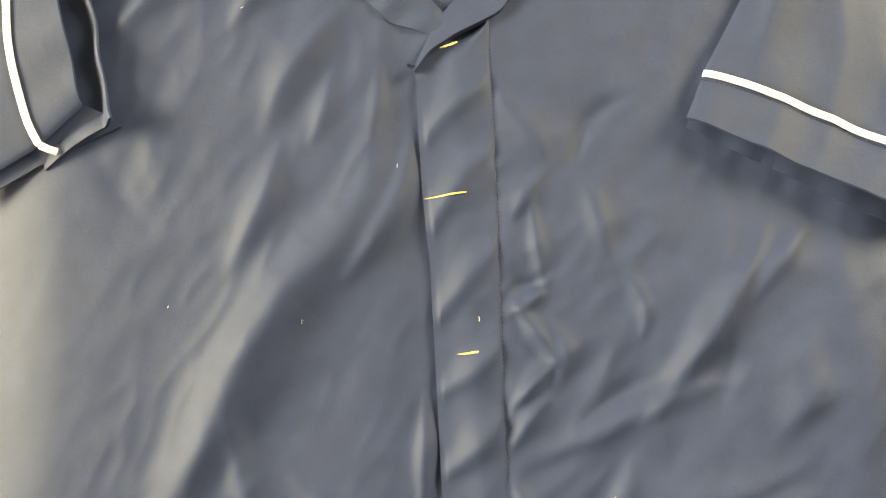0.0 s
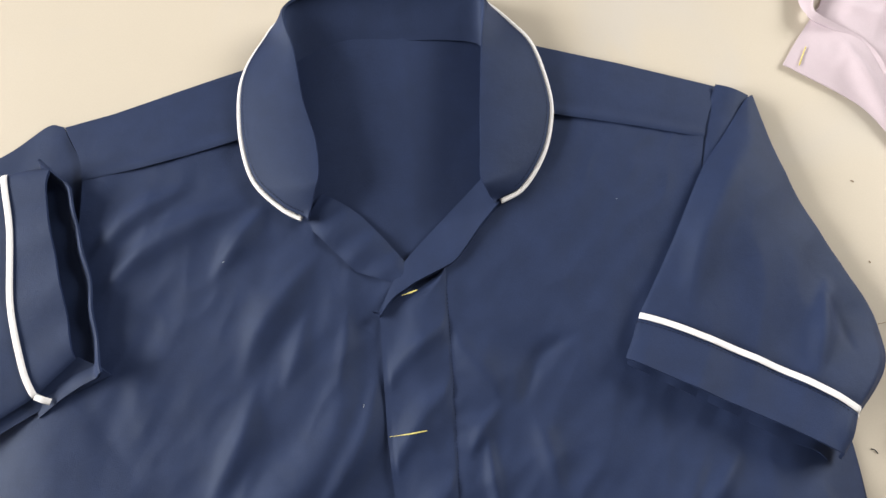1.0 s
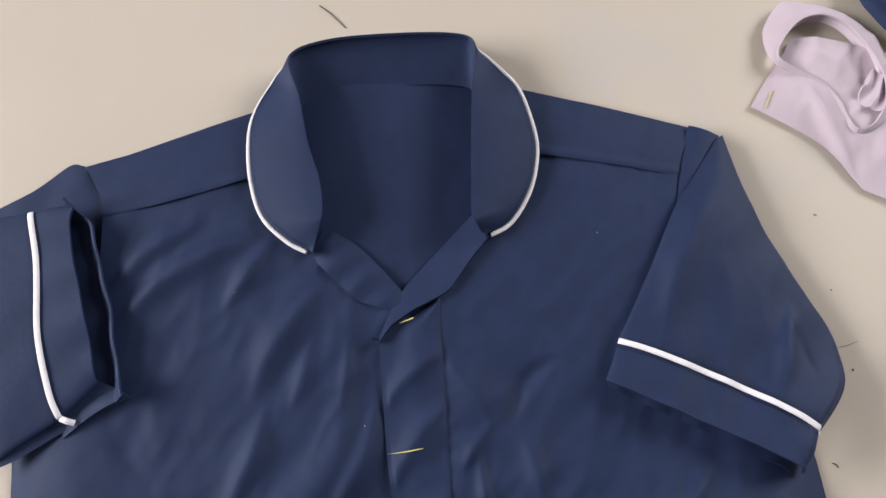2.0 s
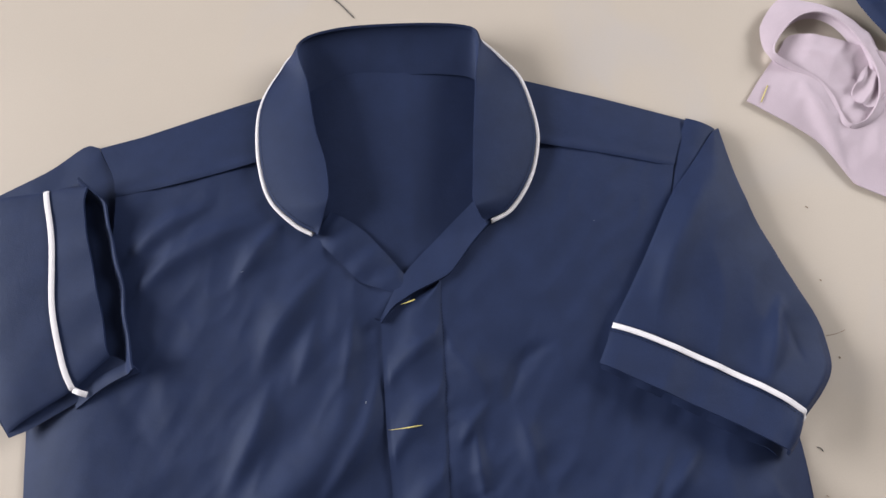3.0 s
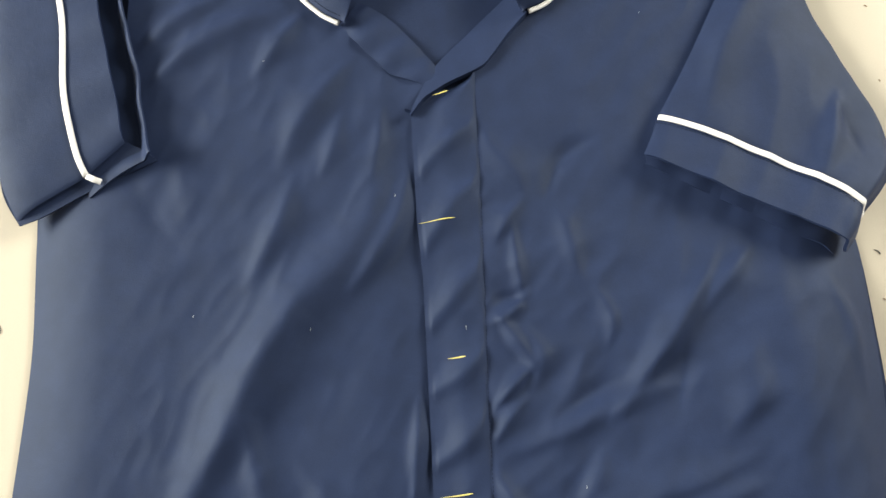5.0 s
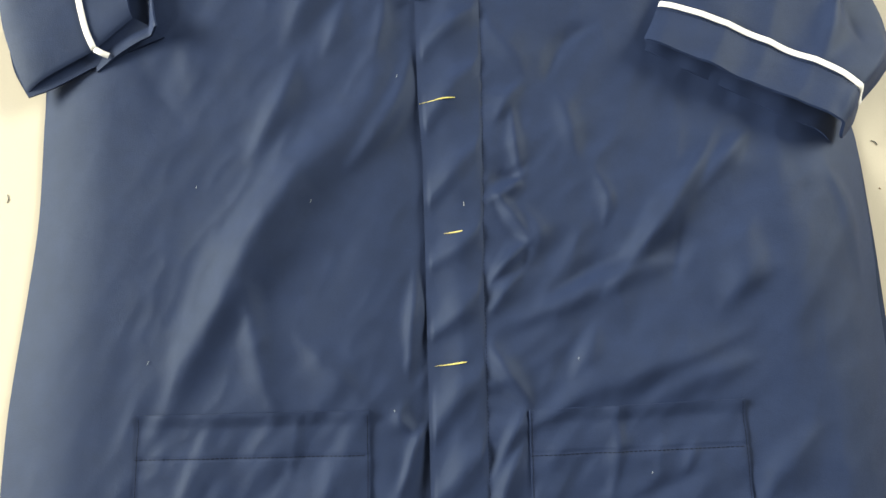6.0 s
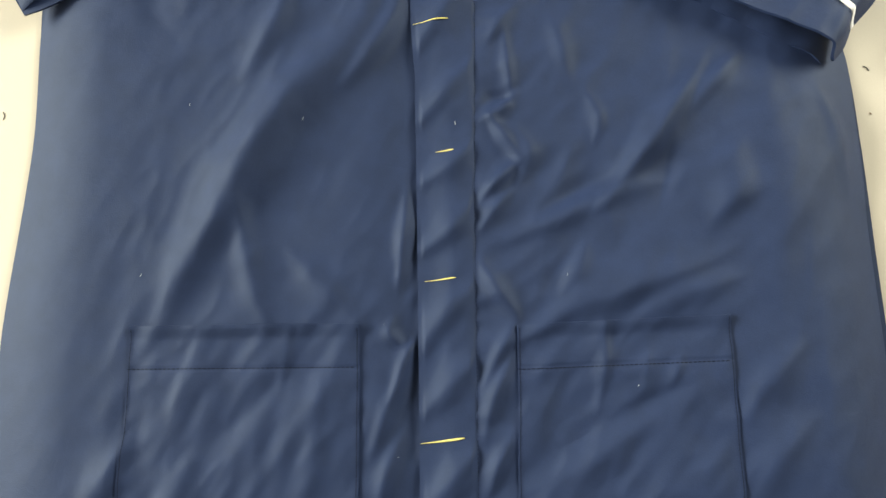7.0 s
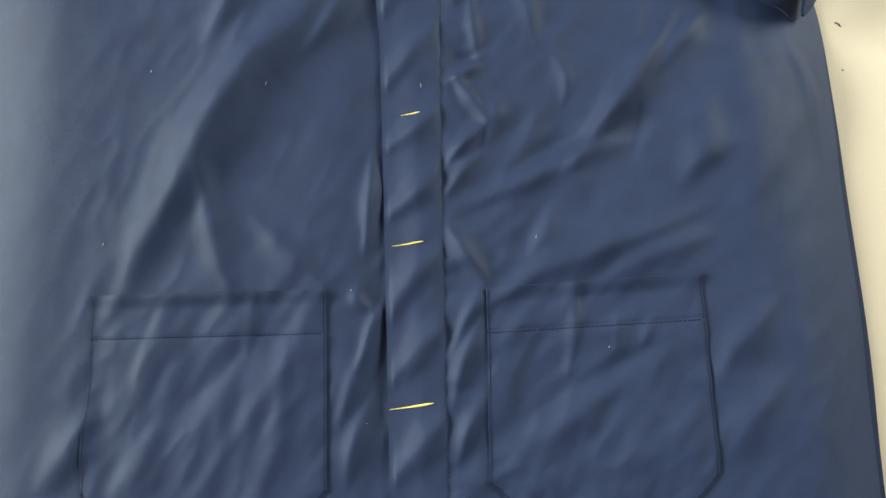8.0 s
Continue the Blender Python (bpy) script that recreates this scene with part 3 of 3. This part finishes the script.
sheet("cuff_underside", lift(g, z_u), navy, sleeve, thick=0.0018)
g = patch([(-0.305, 0.0125), (-0.312, 0.03), (-0.314, 0.045)], [(-0.2085, 0.0545), (-0.218, 0.062), (-0.2285, 0.0675)],
          bottom=[(-0.305, 0.0125), (-0.287, 0.019), (-0.250, 0.0375), (-0.2085, 0.0545)], top=[(-0.318, 0.045), (-0.28, 0.058), (-0.2285, 0.0675)], nu=70, nv=16)
u = np.linspace(0, 1, 70)[None]
vv = np.linspace(0, 1, 16)[:, None]
sheet("sleeve_underside", lift(g, 0.014 + 0.002 * u + 0.004 * vv), navy, sleeve, thick=0.0018)
ribbon("piping", [(-0.2555, 0.0440, 0.0215), (-0.251, 0.0415, 0.0205), (-0.2465, 0.0398, 0.0190)], 0.0044, 0.0010, white_bias, sleeve, "white piping end")

# collar: fall, stand, piping
collar = tagged(new("collar"), "rounded turn-down collar edged with white piping")
collar.parent = tunic
OUTER = [(-0.0745, 0.149), (-0.092, 0.160), (-0.111, 0.182), (-0.119, 0.213), (-0.120, 0.247), (-0.115, 0.270), (-0.102, 0.293), (-0.087, 0.313), (-0.053, 0.3265), (0.005, 0.329), (0.055, 0.325),
         (0.071, 0.315), (0.088, 0.294), (0.102, 0.273), (0.110, 0.239), (0.110, 0.215), (0.101, 0.186), (0.083, 0.161), (0.063, 0.151)]
FOLD = [(-0.072, 0.150), (-0.065, 0.167), (-0.061, 0.181), (-0.062, 0.204), (-0.066, 0.221), (-0.070, 0.238), (-0.0745, 0.274), (-0.081, 0.309), (-0.051, 0.3215), (0.005, 0.323), (0.053, 0.319),
        (0.066, 0.308), (0.061, 0.270), (0.058, 0.244), (0.055, 0.217), (0.053, 0.193), (0.051, 0.170), (0.055, 0.160), (0.0605, 0.1525)]
SEAM = [(-0.075, 0.155), (-0.073, 0.168), (-0.073, 0.181), (-0.076, 0.204), (-0.078, 0.221), (-0.080, 0.238), (-0.080, 0.262), (-0.076, 0.273), (-0.035, 0.285), (0.003, 0.288), (0.040, 0.286),
        (0.062, 0.280), (0.066, 0.262), (0.067, 0.244), (0.066, 0.217), (0.064, 0.193), (0.060, 0.175), (0.061, 0.165), (0.063, 0.157)]


def keyed(pts, n):
    """A curve with the same share of its length between each pair of points."""
    k = np.linspace(0, len(pts) - 1, n)
    p = np.array(pts)
    q = np.vstack([2 * p[0] - p[1], p, 2 * p[-1] - p[-2]])
    i = np.minimum(k.astype(int), len(pts) - 2)
    t = (k - i)[:, None]
    a, b, c, d = q[i], q[i + 1], q[i + 2], q[i + 3]
    return 0.5 * (2 * b + (c - a) * t + (2 * a - 5 * b + 4 * c - d) * t ** 2 + (3 * b - a - 3 * c + d) * t ** 3)


N = 260
k = np.linspace(0, 1, N)
back = np.exp(-((k - 0.5) / 0.16) ** 4)
tips = step(k / 0.09) * step((1 - k) / 0.09)
o, fo, se = keyed(OUTER, N), keyed(FOLD, N), keyed(SEAM, N)
d = np.gradient(o, axis=0)
inward = np.stack([d[:, 1], -d[:, 0]], 1) / np.linalg.norm(d, axis=1, keepdims=True)
o = o + inward * (0.0038 * (1 - back))[:, None]
z_o = 0.0190 * (1 - back) + 0.006 * back
z_f = 0.0215 + 0.0100 * tips - 0.0015 * back
v = np.linspace(0, 1, 26)[:, None, None]
w = v[..., 0]
g = (1 - v) * o[None] + v * fo[None]
z_g = z_o[None] + (z_f - z_o)[None] * (1 - (1 - w) ** 1.35) + 0.0004 * np.sin(w * math.pi) * (1 - back)[None] * tips[None]
sheet("collar_fall", lift(g, z_g)[:, ::-1], navy, collar, thick=0.0020)
g = (1 - v) * fo[None] + v * se[None]
z_g = z_f[None] - 0.0022 - (z_f - 0.0097)[None] * (w ** 0.7)
sheet("collar_stand", lift(g, z_g)[:, ::-1], navy, collar, thick=0.0020)
for a, b, drop in ((2, 110, 0), (150, 258, 0)):
    line = o[a:b]
    d = np.gradient(line, axis=0)
    out = np.stack([-d[:, 1], d[:, 0]], 1) / np.linalg.norm(d, axis=1, keepdims=True)
    s = np.linspace(0, 1, b - a)
    show = 0.0017 - 0.0016 * (step((s - 0.35) / 0.4) if a < 100 else step((0.25 - s) / 0.25))
    ribbon("piping", np.column_stack([line + out * show[:, None], z_o[a:b] - 0.0026]), 0.0038, 0.0014, white_bias, collar, "white piping")
    stitches("collar_stitching", np.column_stack([line - out * 0.0022, z_o[a:b] + 0.0022]), collar, width=0.0004)

# lapels
g = patch([(-0.074, 0.149), (-0.069, 0.160), (-0.062, 0.172)], [(-0.013, 0.1015), (-0.009, 0.108), (-0.004, 0.114)],
          bottom=[(-0.074, 0.149), (-0.058, 0.131), (-0.042, 0.1135), (-0.039, 0.1115), (-0.013, 0.1015)], top=[(-0.062, 0.172), (-0.039, 0.156), (-0.021, 0.136), (-0.004, 0.114)], nu=60, nv=24)
u, v = np.linspace(0, 1, 60)[None], np.linspace(0, 1, 24)[:, None]
sheet("lapel", lift(g, 0.0150 - 0.002 * u + 0.0012 * np.sin(v * 3.1) - 0.002 * v ** 3 + 0.0018 * rumple(g[..., 0], g[..., 1], 0.012, 3.0) - 0.003 * bell(u / 0.08)), navy, tunic, thick=0.004)
LAP_FOLD = [(-0.0265, 0.079), (-0.017, 0.0905), (-0.007, 0.097), (0.003, 0.1025), (0.026, 0.1125), (0.035, 0.121), (0.048, 0.137), (0.0635, 0.1535)]
g = patch([(-0.0265, 0.079), (-0.0260, 0.082)], [(0.0635, 0.1535), (0.060, 0.165), (0.056, 0.177)], bottom=LAP_FOLD, top=[(-0.0260, 0.082), (-0.024, 0.087), (-0.007, 0.116), (0.022, 0.145), (0.056, 0.177)], nu=90, nv=26)
u, v = np.linspace(0, 1, 90)[None], np.linspace(0, 1, 26)[:, None]
sheet("lapel", lift(g, 0.0160 + 0.0020 * u - (0.010 * np.sin(u * 1.5)) * v ** 1.3 + 0.0006 * rumple(g[..., 0], g[..., 1], 0.015, 8.0)), navy, tunic, thick=0.005)

# pockets
def pocket(bl, br, tl, tr, cut_left, cut_right, hem, seed, creases):
    """A patch pocket with clipped lower corners, a stitched hem and edge stitching."""
    p = tagged(new("pocket"), "square patch pocket with clipped lower corners and a stitched hem")
    p.parent = tunic
    drop = 0.022
    c = np.array([bl, br, tr, tl])
    nu, nv = 110, 110
    u, v = np.linspace(0, 1, nu), np.linspace(0, 1, nv)
    g = (1 - v)[:, None, None] * ((1 - u)[None, :, None] * c[0] + u[None, :, None] * c[1]) + v[:, None, None] * ((1 - u)[None, :, None] * c[3] + u[None, :, None] * c[2])
    # clipped corners: the bottom rises towards both ends
    wide = abs(br[0] - bl[0])
    rise = drop * (np.clip(1 - u * wide / cut_left, 0, 1) + np.clip(1 - (1 - u) * wide / cut_right, 0, 1))
    high = tl[1] - bl[1]
    g[..., 1] += (rise[None] * np.clip(1 - v[:, None] * high / 0.10, 0, 1))
    x, y = g[..., 0], g[..., 1]
    g[..., 0] += 0.0006 * rumple(y, y * 0, 0.02, seed) * ((u < 0.02) | (u > 0.98))[None]
    rim = np.minimum(np.minimum(u, 1 - u)[None] * wide, (v[:, None]) * high + 0 * u[None])
    puff = 0.0012 * step(rim / 0.02) + 0.0028 * rumple(x, y, 0.026, seed) * step(rim / 0.02) + 0.0008 * rumple(x, y, 0.010, seed + 3)
    gape = 0.0032 * step((v[:, None] - 0.93) / 0.07) * (0.45 + 0.55 * np.sin(u * math.pi)[None])
    hem_y = 1 - hem / high
    dent = -0.0007 * bell((v[:, None] - hem_y) / 0.007)
    z = front(x, y) + 0.0013 + puff + gape + dent
    for line, h, wide_l, wide_r in creases:
        z = z + ridge(x, y, line, h, wide_l, wide_r)
    sheet("pocket_cloth", lift(g, z), navy, p, thick=0.0014)
    row = int(hem_y * (nv - 1))
    stitches("hem_stitching", lift(g, z)[row] + np.array([0, 0, 0.0002]), p, width=0.0006)
    full = lift(g, z) + np.array([0, 0, 0.0002])
    stitches("edge_stitching", full[:, 1], p, 0.0026, 0.0003, 0.0005)
    stitches("edge_stitching", full[:, -2], p, 0.0026, 0.0003, 0.0005)
    stitches("edge_stitching", full[1, :], p, 0.0026, 0.0003, 0.0005)
    return p


pocket((-0.2245, -0.362), (-0.0675, -0.366), (-0.2195, -0.2135), (-0.0655, -0.2160), 0.020, 0.020, 0.0285, 11.0,
       [([(-0.190, -0.275), (-0.182, -0.250), (-0.172, -0.222)], 0.0024, 0.007, 0.009), ([(-0.118, -0.255), (-0.114, -0.232), (-0.112, -0.216)], 0.0020, 0.008, 0.005),
        ([(-0.165, -0.330), (-0.145, -0.295), (-0.125, -0.265)], 0.0030, 0.011, 0.014), ([(-0.110, -0.345), (-0.098, -0.310), (-0.092, -0.255)], 0.0030, 0.011, 0.010),
        ([(-0.205, -0.345), (-0.190, -0.320), (-0.170, -0.300)], 0.0022, 0.010, 0.012)])
pocket((0.0365, -0.366), (0.1805, -0.366), (0.0412, -0.2200), (0.1810, -0.2175), 0.022, 0.022, 0.0285, 15.0,
       [([(0.092, -0.275), (0.097, -0.250), (0.099, -0.221)], 0.0030, 0.007, 0.005), ([(0.050, -0.335), (0.080, -0.312), (0.125, -0.285)], 0.0034, 0.010, 0.013),
        ([(0.070, -0.300), (0.105, -0.282), (0.150, -0.262)], -0.0024, 0.008, 0.009), ([(0.140, -0.262), (0.145, -0.250), (0.148, -0.242)], 0.0016, 0.005, 0.005),
        ([(0.120, -0.345), (0.148, -0.325), (0.172, -0.300)], 0.0024, 0.010, 0.012), ([(0.122, -0.262), (0.124, -0.250), (0.126, -0.240)], 0.0014, 0.005, 0.005)])


# chalk marks for the buttonholes
def chalk_mark(a, b, wide, up=0.0004):
    n = 16
    line = spline([a, ((a[0] + b[0]) / 2, (a[1] + b[1]) / 2 - 0.0002), b], n)
    z = np.array([placket_height(p[0], p[1]) for p in line]) + up
    w = wide * np.clip(np.linspace(0.15, 1.5, n), 0, 1) * np.clip(np.linspace(4, 0.5, n), 0, 1)
    return ribbon("chalk_mark", np.column_stack([line, z]), w, 0.0003, chalk, tunic, "yellow chalk mark")


x, y = xl + (seam_x(ys)[:, None] - xl) * np.linspace(0, 1, 44)[None], np.repeat(ys[:, None], 44, 1)
for a, b, wide in (((-0.010, 0.0925), (0.001, 0.0955), 0.0020), ((-0.0255, -0.0015), (0.0005, 0.0005), 0.0016), ((-0.011, -0.0975), (0.0015, -0.0965), 0.0020),
                   ((-0.021, -0.1885), (0.0005, -0.1865), 0.0018), ((-0.026, -0.296), (0.003, -0.2930), 0.0026)):
    chalk_mark(a, b, 0.58 * wide, 0.0055 if a[1] > 0.05 else 0.0004)

# ---- pink garment ----
shirt = empty("pink_shirt", "crumpled pale pink cotton shirt lying on the table", "shirt", place=(0.003, 0.002, 0))
g = patch([(0.290, 0.247), (0.304, 0.266), (0.324, 0.290)], [(0.47, 0.12), (0.48, 0.2), (0.49, 0.27)],
          bottom=[(0.290, 0.247), (0.302, 0.239), (0.341, 0.210), (0.364, 0.176), (0.380, 0.162), (0.47, 0.12)], top=[(0.324, 0.290), (0.336, 0.304), (0.360, 0.301), (0.386, 0.292), (0.42, 0.28), (0.49, 0.27)], nu=100, nv=70)
x2, y2 = g[..., 0], g[..., 1]
u, v = np.linspace(0, 1, 100)[None], np.linspace(0, 1, 70)[:, None]
rise = step(u / 0.25) * step(v / 0.3)
z_p = 0.003 + 0.005 * rise + 0.0030 * rumple(x2, y2, 0.030, 21.0, True) * rise + 0.0010 * rumple(x2, y2, 0.012, 23.0, True) * rise \
    + ridge(x2, y2, [(0.336, 0.262), (0.345, 0.235), (0.355, 0.207), (0.363, 0.180)][::-1], 0.0055, 0.008, 0.007) + ridge(x2, y2, [(0.345, 0.290), (0.365, 0.280), (0.383, 0.255)][::-1], 0.0040, 0.009, 0.009)
sheet("shirt_front", lift(g, z_p), pink, shirt, thick=0.0012)
# neck opening: a closed band, wide and flaring behind, narrow in front
NECK = [(0.371, 0.218), (0.365, 0.229), (0.361, 0.245), (0.350, 0.262), (0.333, 0.274), (0.317, 0.286), (0.324, 0.301), (0.341, 0.316), (0.360, 0.319), (0.377, 0.309), (0.390, 0.288), (0.398, 0.262), (0.396, 0.240), (0.384, 0.222)]
FLARE = [0.003, 0.003, 0.003, 0.003, 0.003, 0.005, 0.018, 0.024, 0.013, 0.014, 0.020, 0.018, 0.012, 0.005]
n = 168
loop = spline(NECK[-2:] + NECK + NECK[:3], 400)
d0, d1 = np.hypot(*(loop[:150] - NECK[0]).T).argmin(), 200 + np.hypot(*(loop[200:] - NECK[0]).T).argmin()
ring = spline(loop[d0:d1 + 1], n, False)
ring[-1] = ring[0]
a = np.linspace(0, 1, n)
key = [np.hypot(*(ring[:-1] - p).T).argmin() / (n - 1) for p in NECK] + [1.0]
flare = np.interp(a, key, FLARE + FLARE[:1])
high = np.interp(a, key, [0.011, 0.010, 0.0095, 0.0095, 0.010, 0.012, 0.013, 0.014, 0.015, 0.015, 0.016, 0.016, 0.015, 0.013, 0.011])
d = np.roll(ring, -2, 0) - np.roll(ring, 2, 0)
outward = np.stack([d[:, 1], -d[:, 0]], 1) / (np.linalg.norm(d, axis=1, keepdims=True) + 1e-9)
outward *= np.sign((outward * (ring - ring.mean(0))).sum())
vv = np.linspace(0, 1, 18)[:, None]
band = ring[None] + outward[None] * (flare[None] * vv)[..., None]
wide_part = step((flare - 0.004) / 0.012)[None]
z_b = high[None] - (high[None] - 0.006) * vv ** 1.6 * wide_part - 0.003 * vv ** 2 * (1 - wide_part) + 0.0035 * rumple(band[..., 0], band[..., 1], 0.020, 61.0, True) * vv * wide_part
turn = 1 if (d[:, 0] * outward[:, 1] - d[:, 1] * outward[:, 0]).sum() > 0 else -1
sheet("collar_band", lift(band, z_b)[:, ::turn], pink, shirt, thick=0.0009)
skirt = ring[None] + outward[None] * (0.003 * np.sin(vv * math.pi))[..., None]
sheet("collar_stand", lift(skirt, high[None] * (1 - vv) + 0.004 * vv)[:, ::-turn], pink, shirt, thick=0.0010)
g = patch([(0.380, 0.236), (0.378, 0.248), (0.386, 0.262)], [(0.400, 0.235), (0.404, 0.248), (0.398, 0.264)], bottom=[(0.380, 0.236), (0.390, 0.231), (0.400, 0.235)], top=[(0.386, 0.262), (0.393, 0.268), (0.398, 0.264)], nu=40, nv=40)
sheet("tucked_flap", lift(g, 0.012 + 0.006 * rumple(g[..., 0], g[..., 1], 0.012, 41.0, True)), pink, shirt)
ribbon("chalk_mark", [(0.3015, 0.2445, 0.0040), (0.305, 0.2515, 0.0043), (0.309, 0.259, 0.0048)], 0.0011, 0.0003, chalk, shirt, "faint yellow chalk mark")

# ---- folded dark cloth ----
cloth = empty("folded_cloth", "folded dark navy cloth lying beside the pink shirt", "cloth")
g = patch([(0.420, 0.300), (0.408, 0.318), (0.398, 0.340), (0.384, 0.40)], [(0.60, 0.28), (0.62, 0.40)], nu=50, nv=50)
sheet("cloth_layer", lift(g, 0.020 + 0.002 * rumple(g[..., 0], g[..., 1], 0.04, 51.0) - 0.010 * (1 - np.sqrt(np.clip(np.linspace(0, 1, 50) / 0.08, 0, 1)))[None]), navy, cloth, thick=0.003)


# ---- loose threads and lint ----
def thread(pts, z, radius, mat, label, name="loose_thread", category="thread"):
    line = spline([(p[0], p[1]) for p in pts], 14)
    line = np.column_stack([line, np.full(14, z)])
    ob = ribbon(name, line - line[0], radius * 2, radius * 2, mat, None)
    ob.location = line[0]
    return tagged(ob, label, category, "loose threads")


thread([(-0.058, 0.370), (-0.048, 0.361), (-0.037, 0.3475)], 0.0001, 0.00035, hair_dark, "thin dark loose thread on the table")
thread([(0.326, 0.0470), (0.334, 0.0480), (0.342, 0.0505)], 0.0001, 0.0002, speck_brown, "thin brown loose thread on the table")
thread([(0.3035, -0.0375), (0.306, -0.0385), (0.3075, -0.0410)], 0.0001, 0.0003, hair_dark, "short dark thread end on the table")
thread([(0.328, 0.154), (0.3292, 0.1535), (0.330, 0.1525)], 0.0001, 0.0003, speck_brown, "small brown speck of fluff on the table")
thread([(0.329, 0.0925), (0.3296, 0.0920), (0.330, 0.0912)], 0.0001, 0.0003, speck_brown, "small brown speck of fluff on the table")
thread([(0.3335, 0.030), (0.334, 0.0292), (0.3338, 0.0284)], 0.0001, 0.0003, speck_brown, "small brown speck of fluff on the table")
thread([(0.3045, -0.073), (0.305, -0.0738), (0.3055, -0.0742)], 0.0001, 0.0003, speck_brown, "small brown speck of fluff on the table")
thread([(-0.3235, -0.055), (-0.3225, -0.058), (-0.3232, -0.061)], 0.0001, 0.0002, hair_dark, "short dark thread end on the table")
for px, py, dx, dy in ((-0.184, -0.058, 0.0003, 0.0016), (-0.103, -0.072, 0.0004, 0.0024), (-0.214, -0.179, 0.0010, 0.0020), (-0.049, -0.217, 0.0002, 0.0014),
                       (0.076, -0.187, 0.0003, 0.0018), (-0.132, 0.126, 0.0016, 0.0010), (-0.041, -0.304, 0.0010, 0.0003), (-0.041, 0.020, 0.0004, 0.0022),
                       (0.148, 0.150, 0.0012, 0.0004), (-0.090, -0.265, 0.0003, 0.0012), (0.118, -0.262, 0.0004, 0.0011)):
    ends = [(px - dx / 2, py - dy / 2), (px + dx * 0.2, py), (px + dx / 2, py + dy / 2)]
    thread(ends, float(front(np.array([px]), np.array([py]))[0]) + 0.0006 + (0.003 if py < -0.22 and px != -0.041 else 0), 0.00011, lint, "tiny white fleck of lint on the navy cloth", "lint_fleck", "lint")
thread([(0.003, -0.0755), (0.0034, -0.077), (0.0032, -0.0785)], placket_height(0.003, -0.077) + 0.0003, 0.00011, lint, "tiny white fleck of lint on the navy cloth", "lint_fleck", "lint")
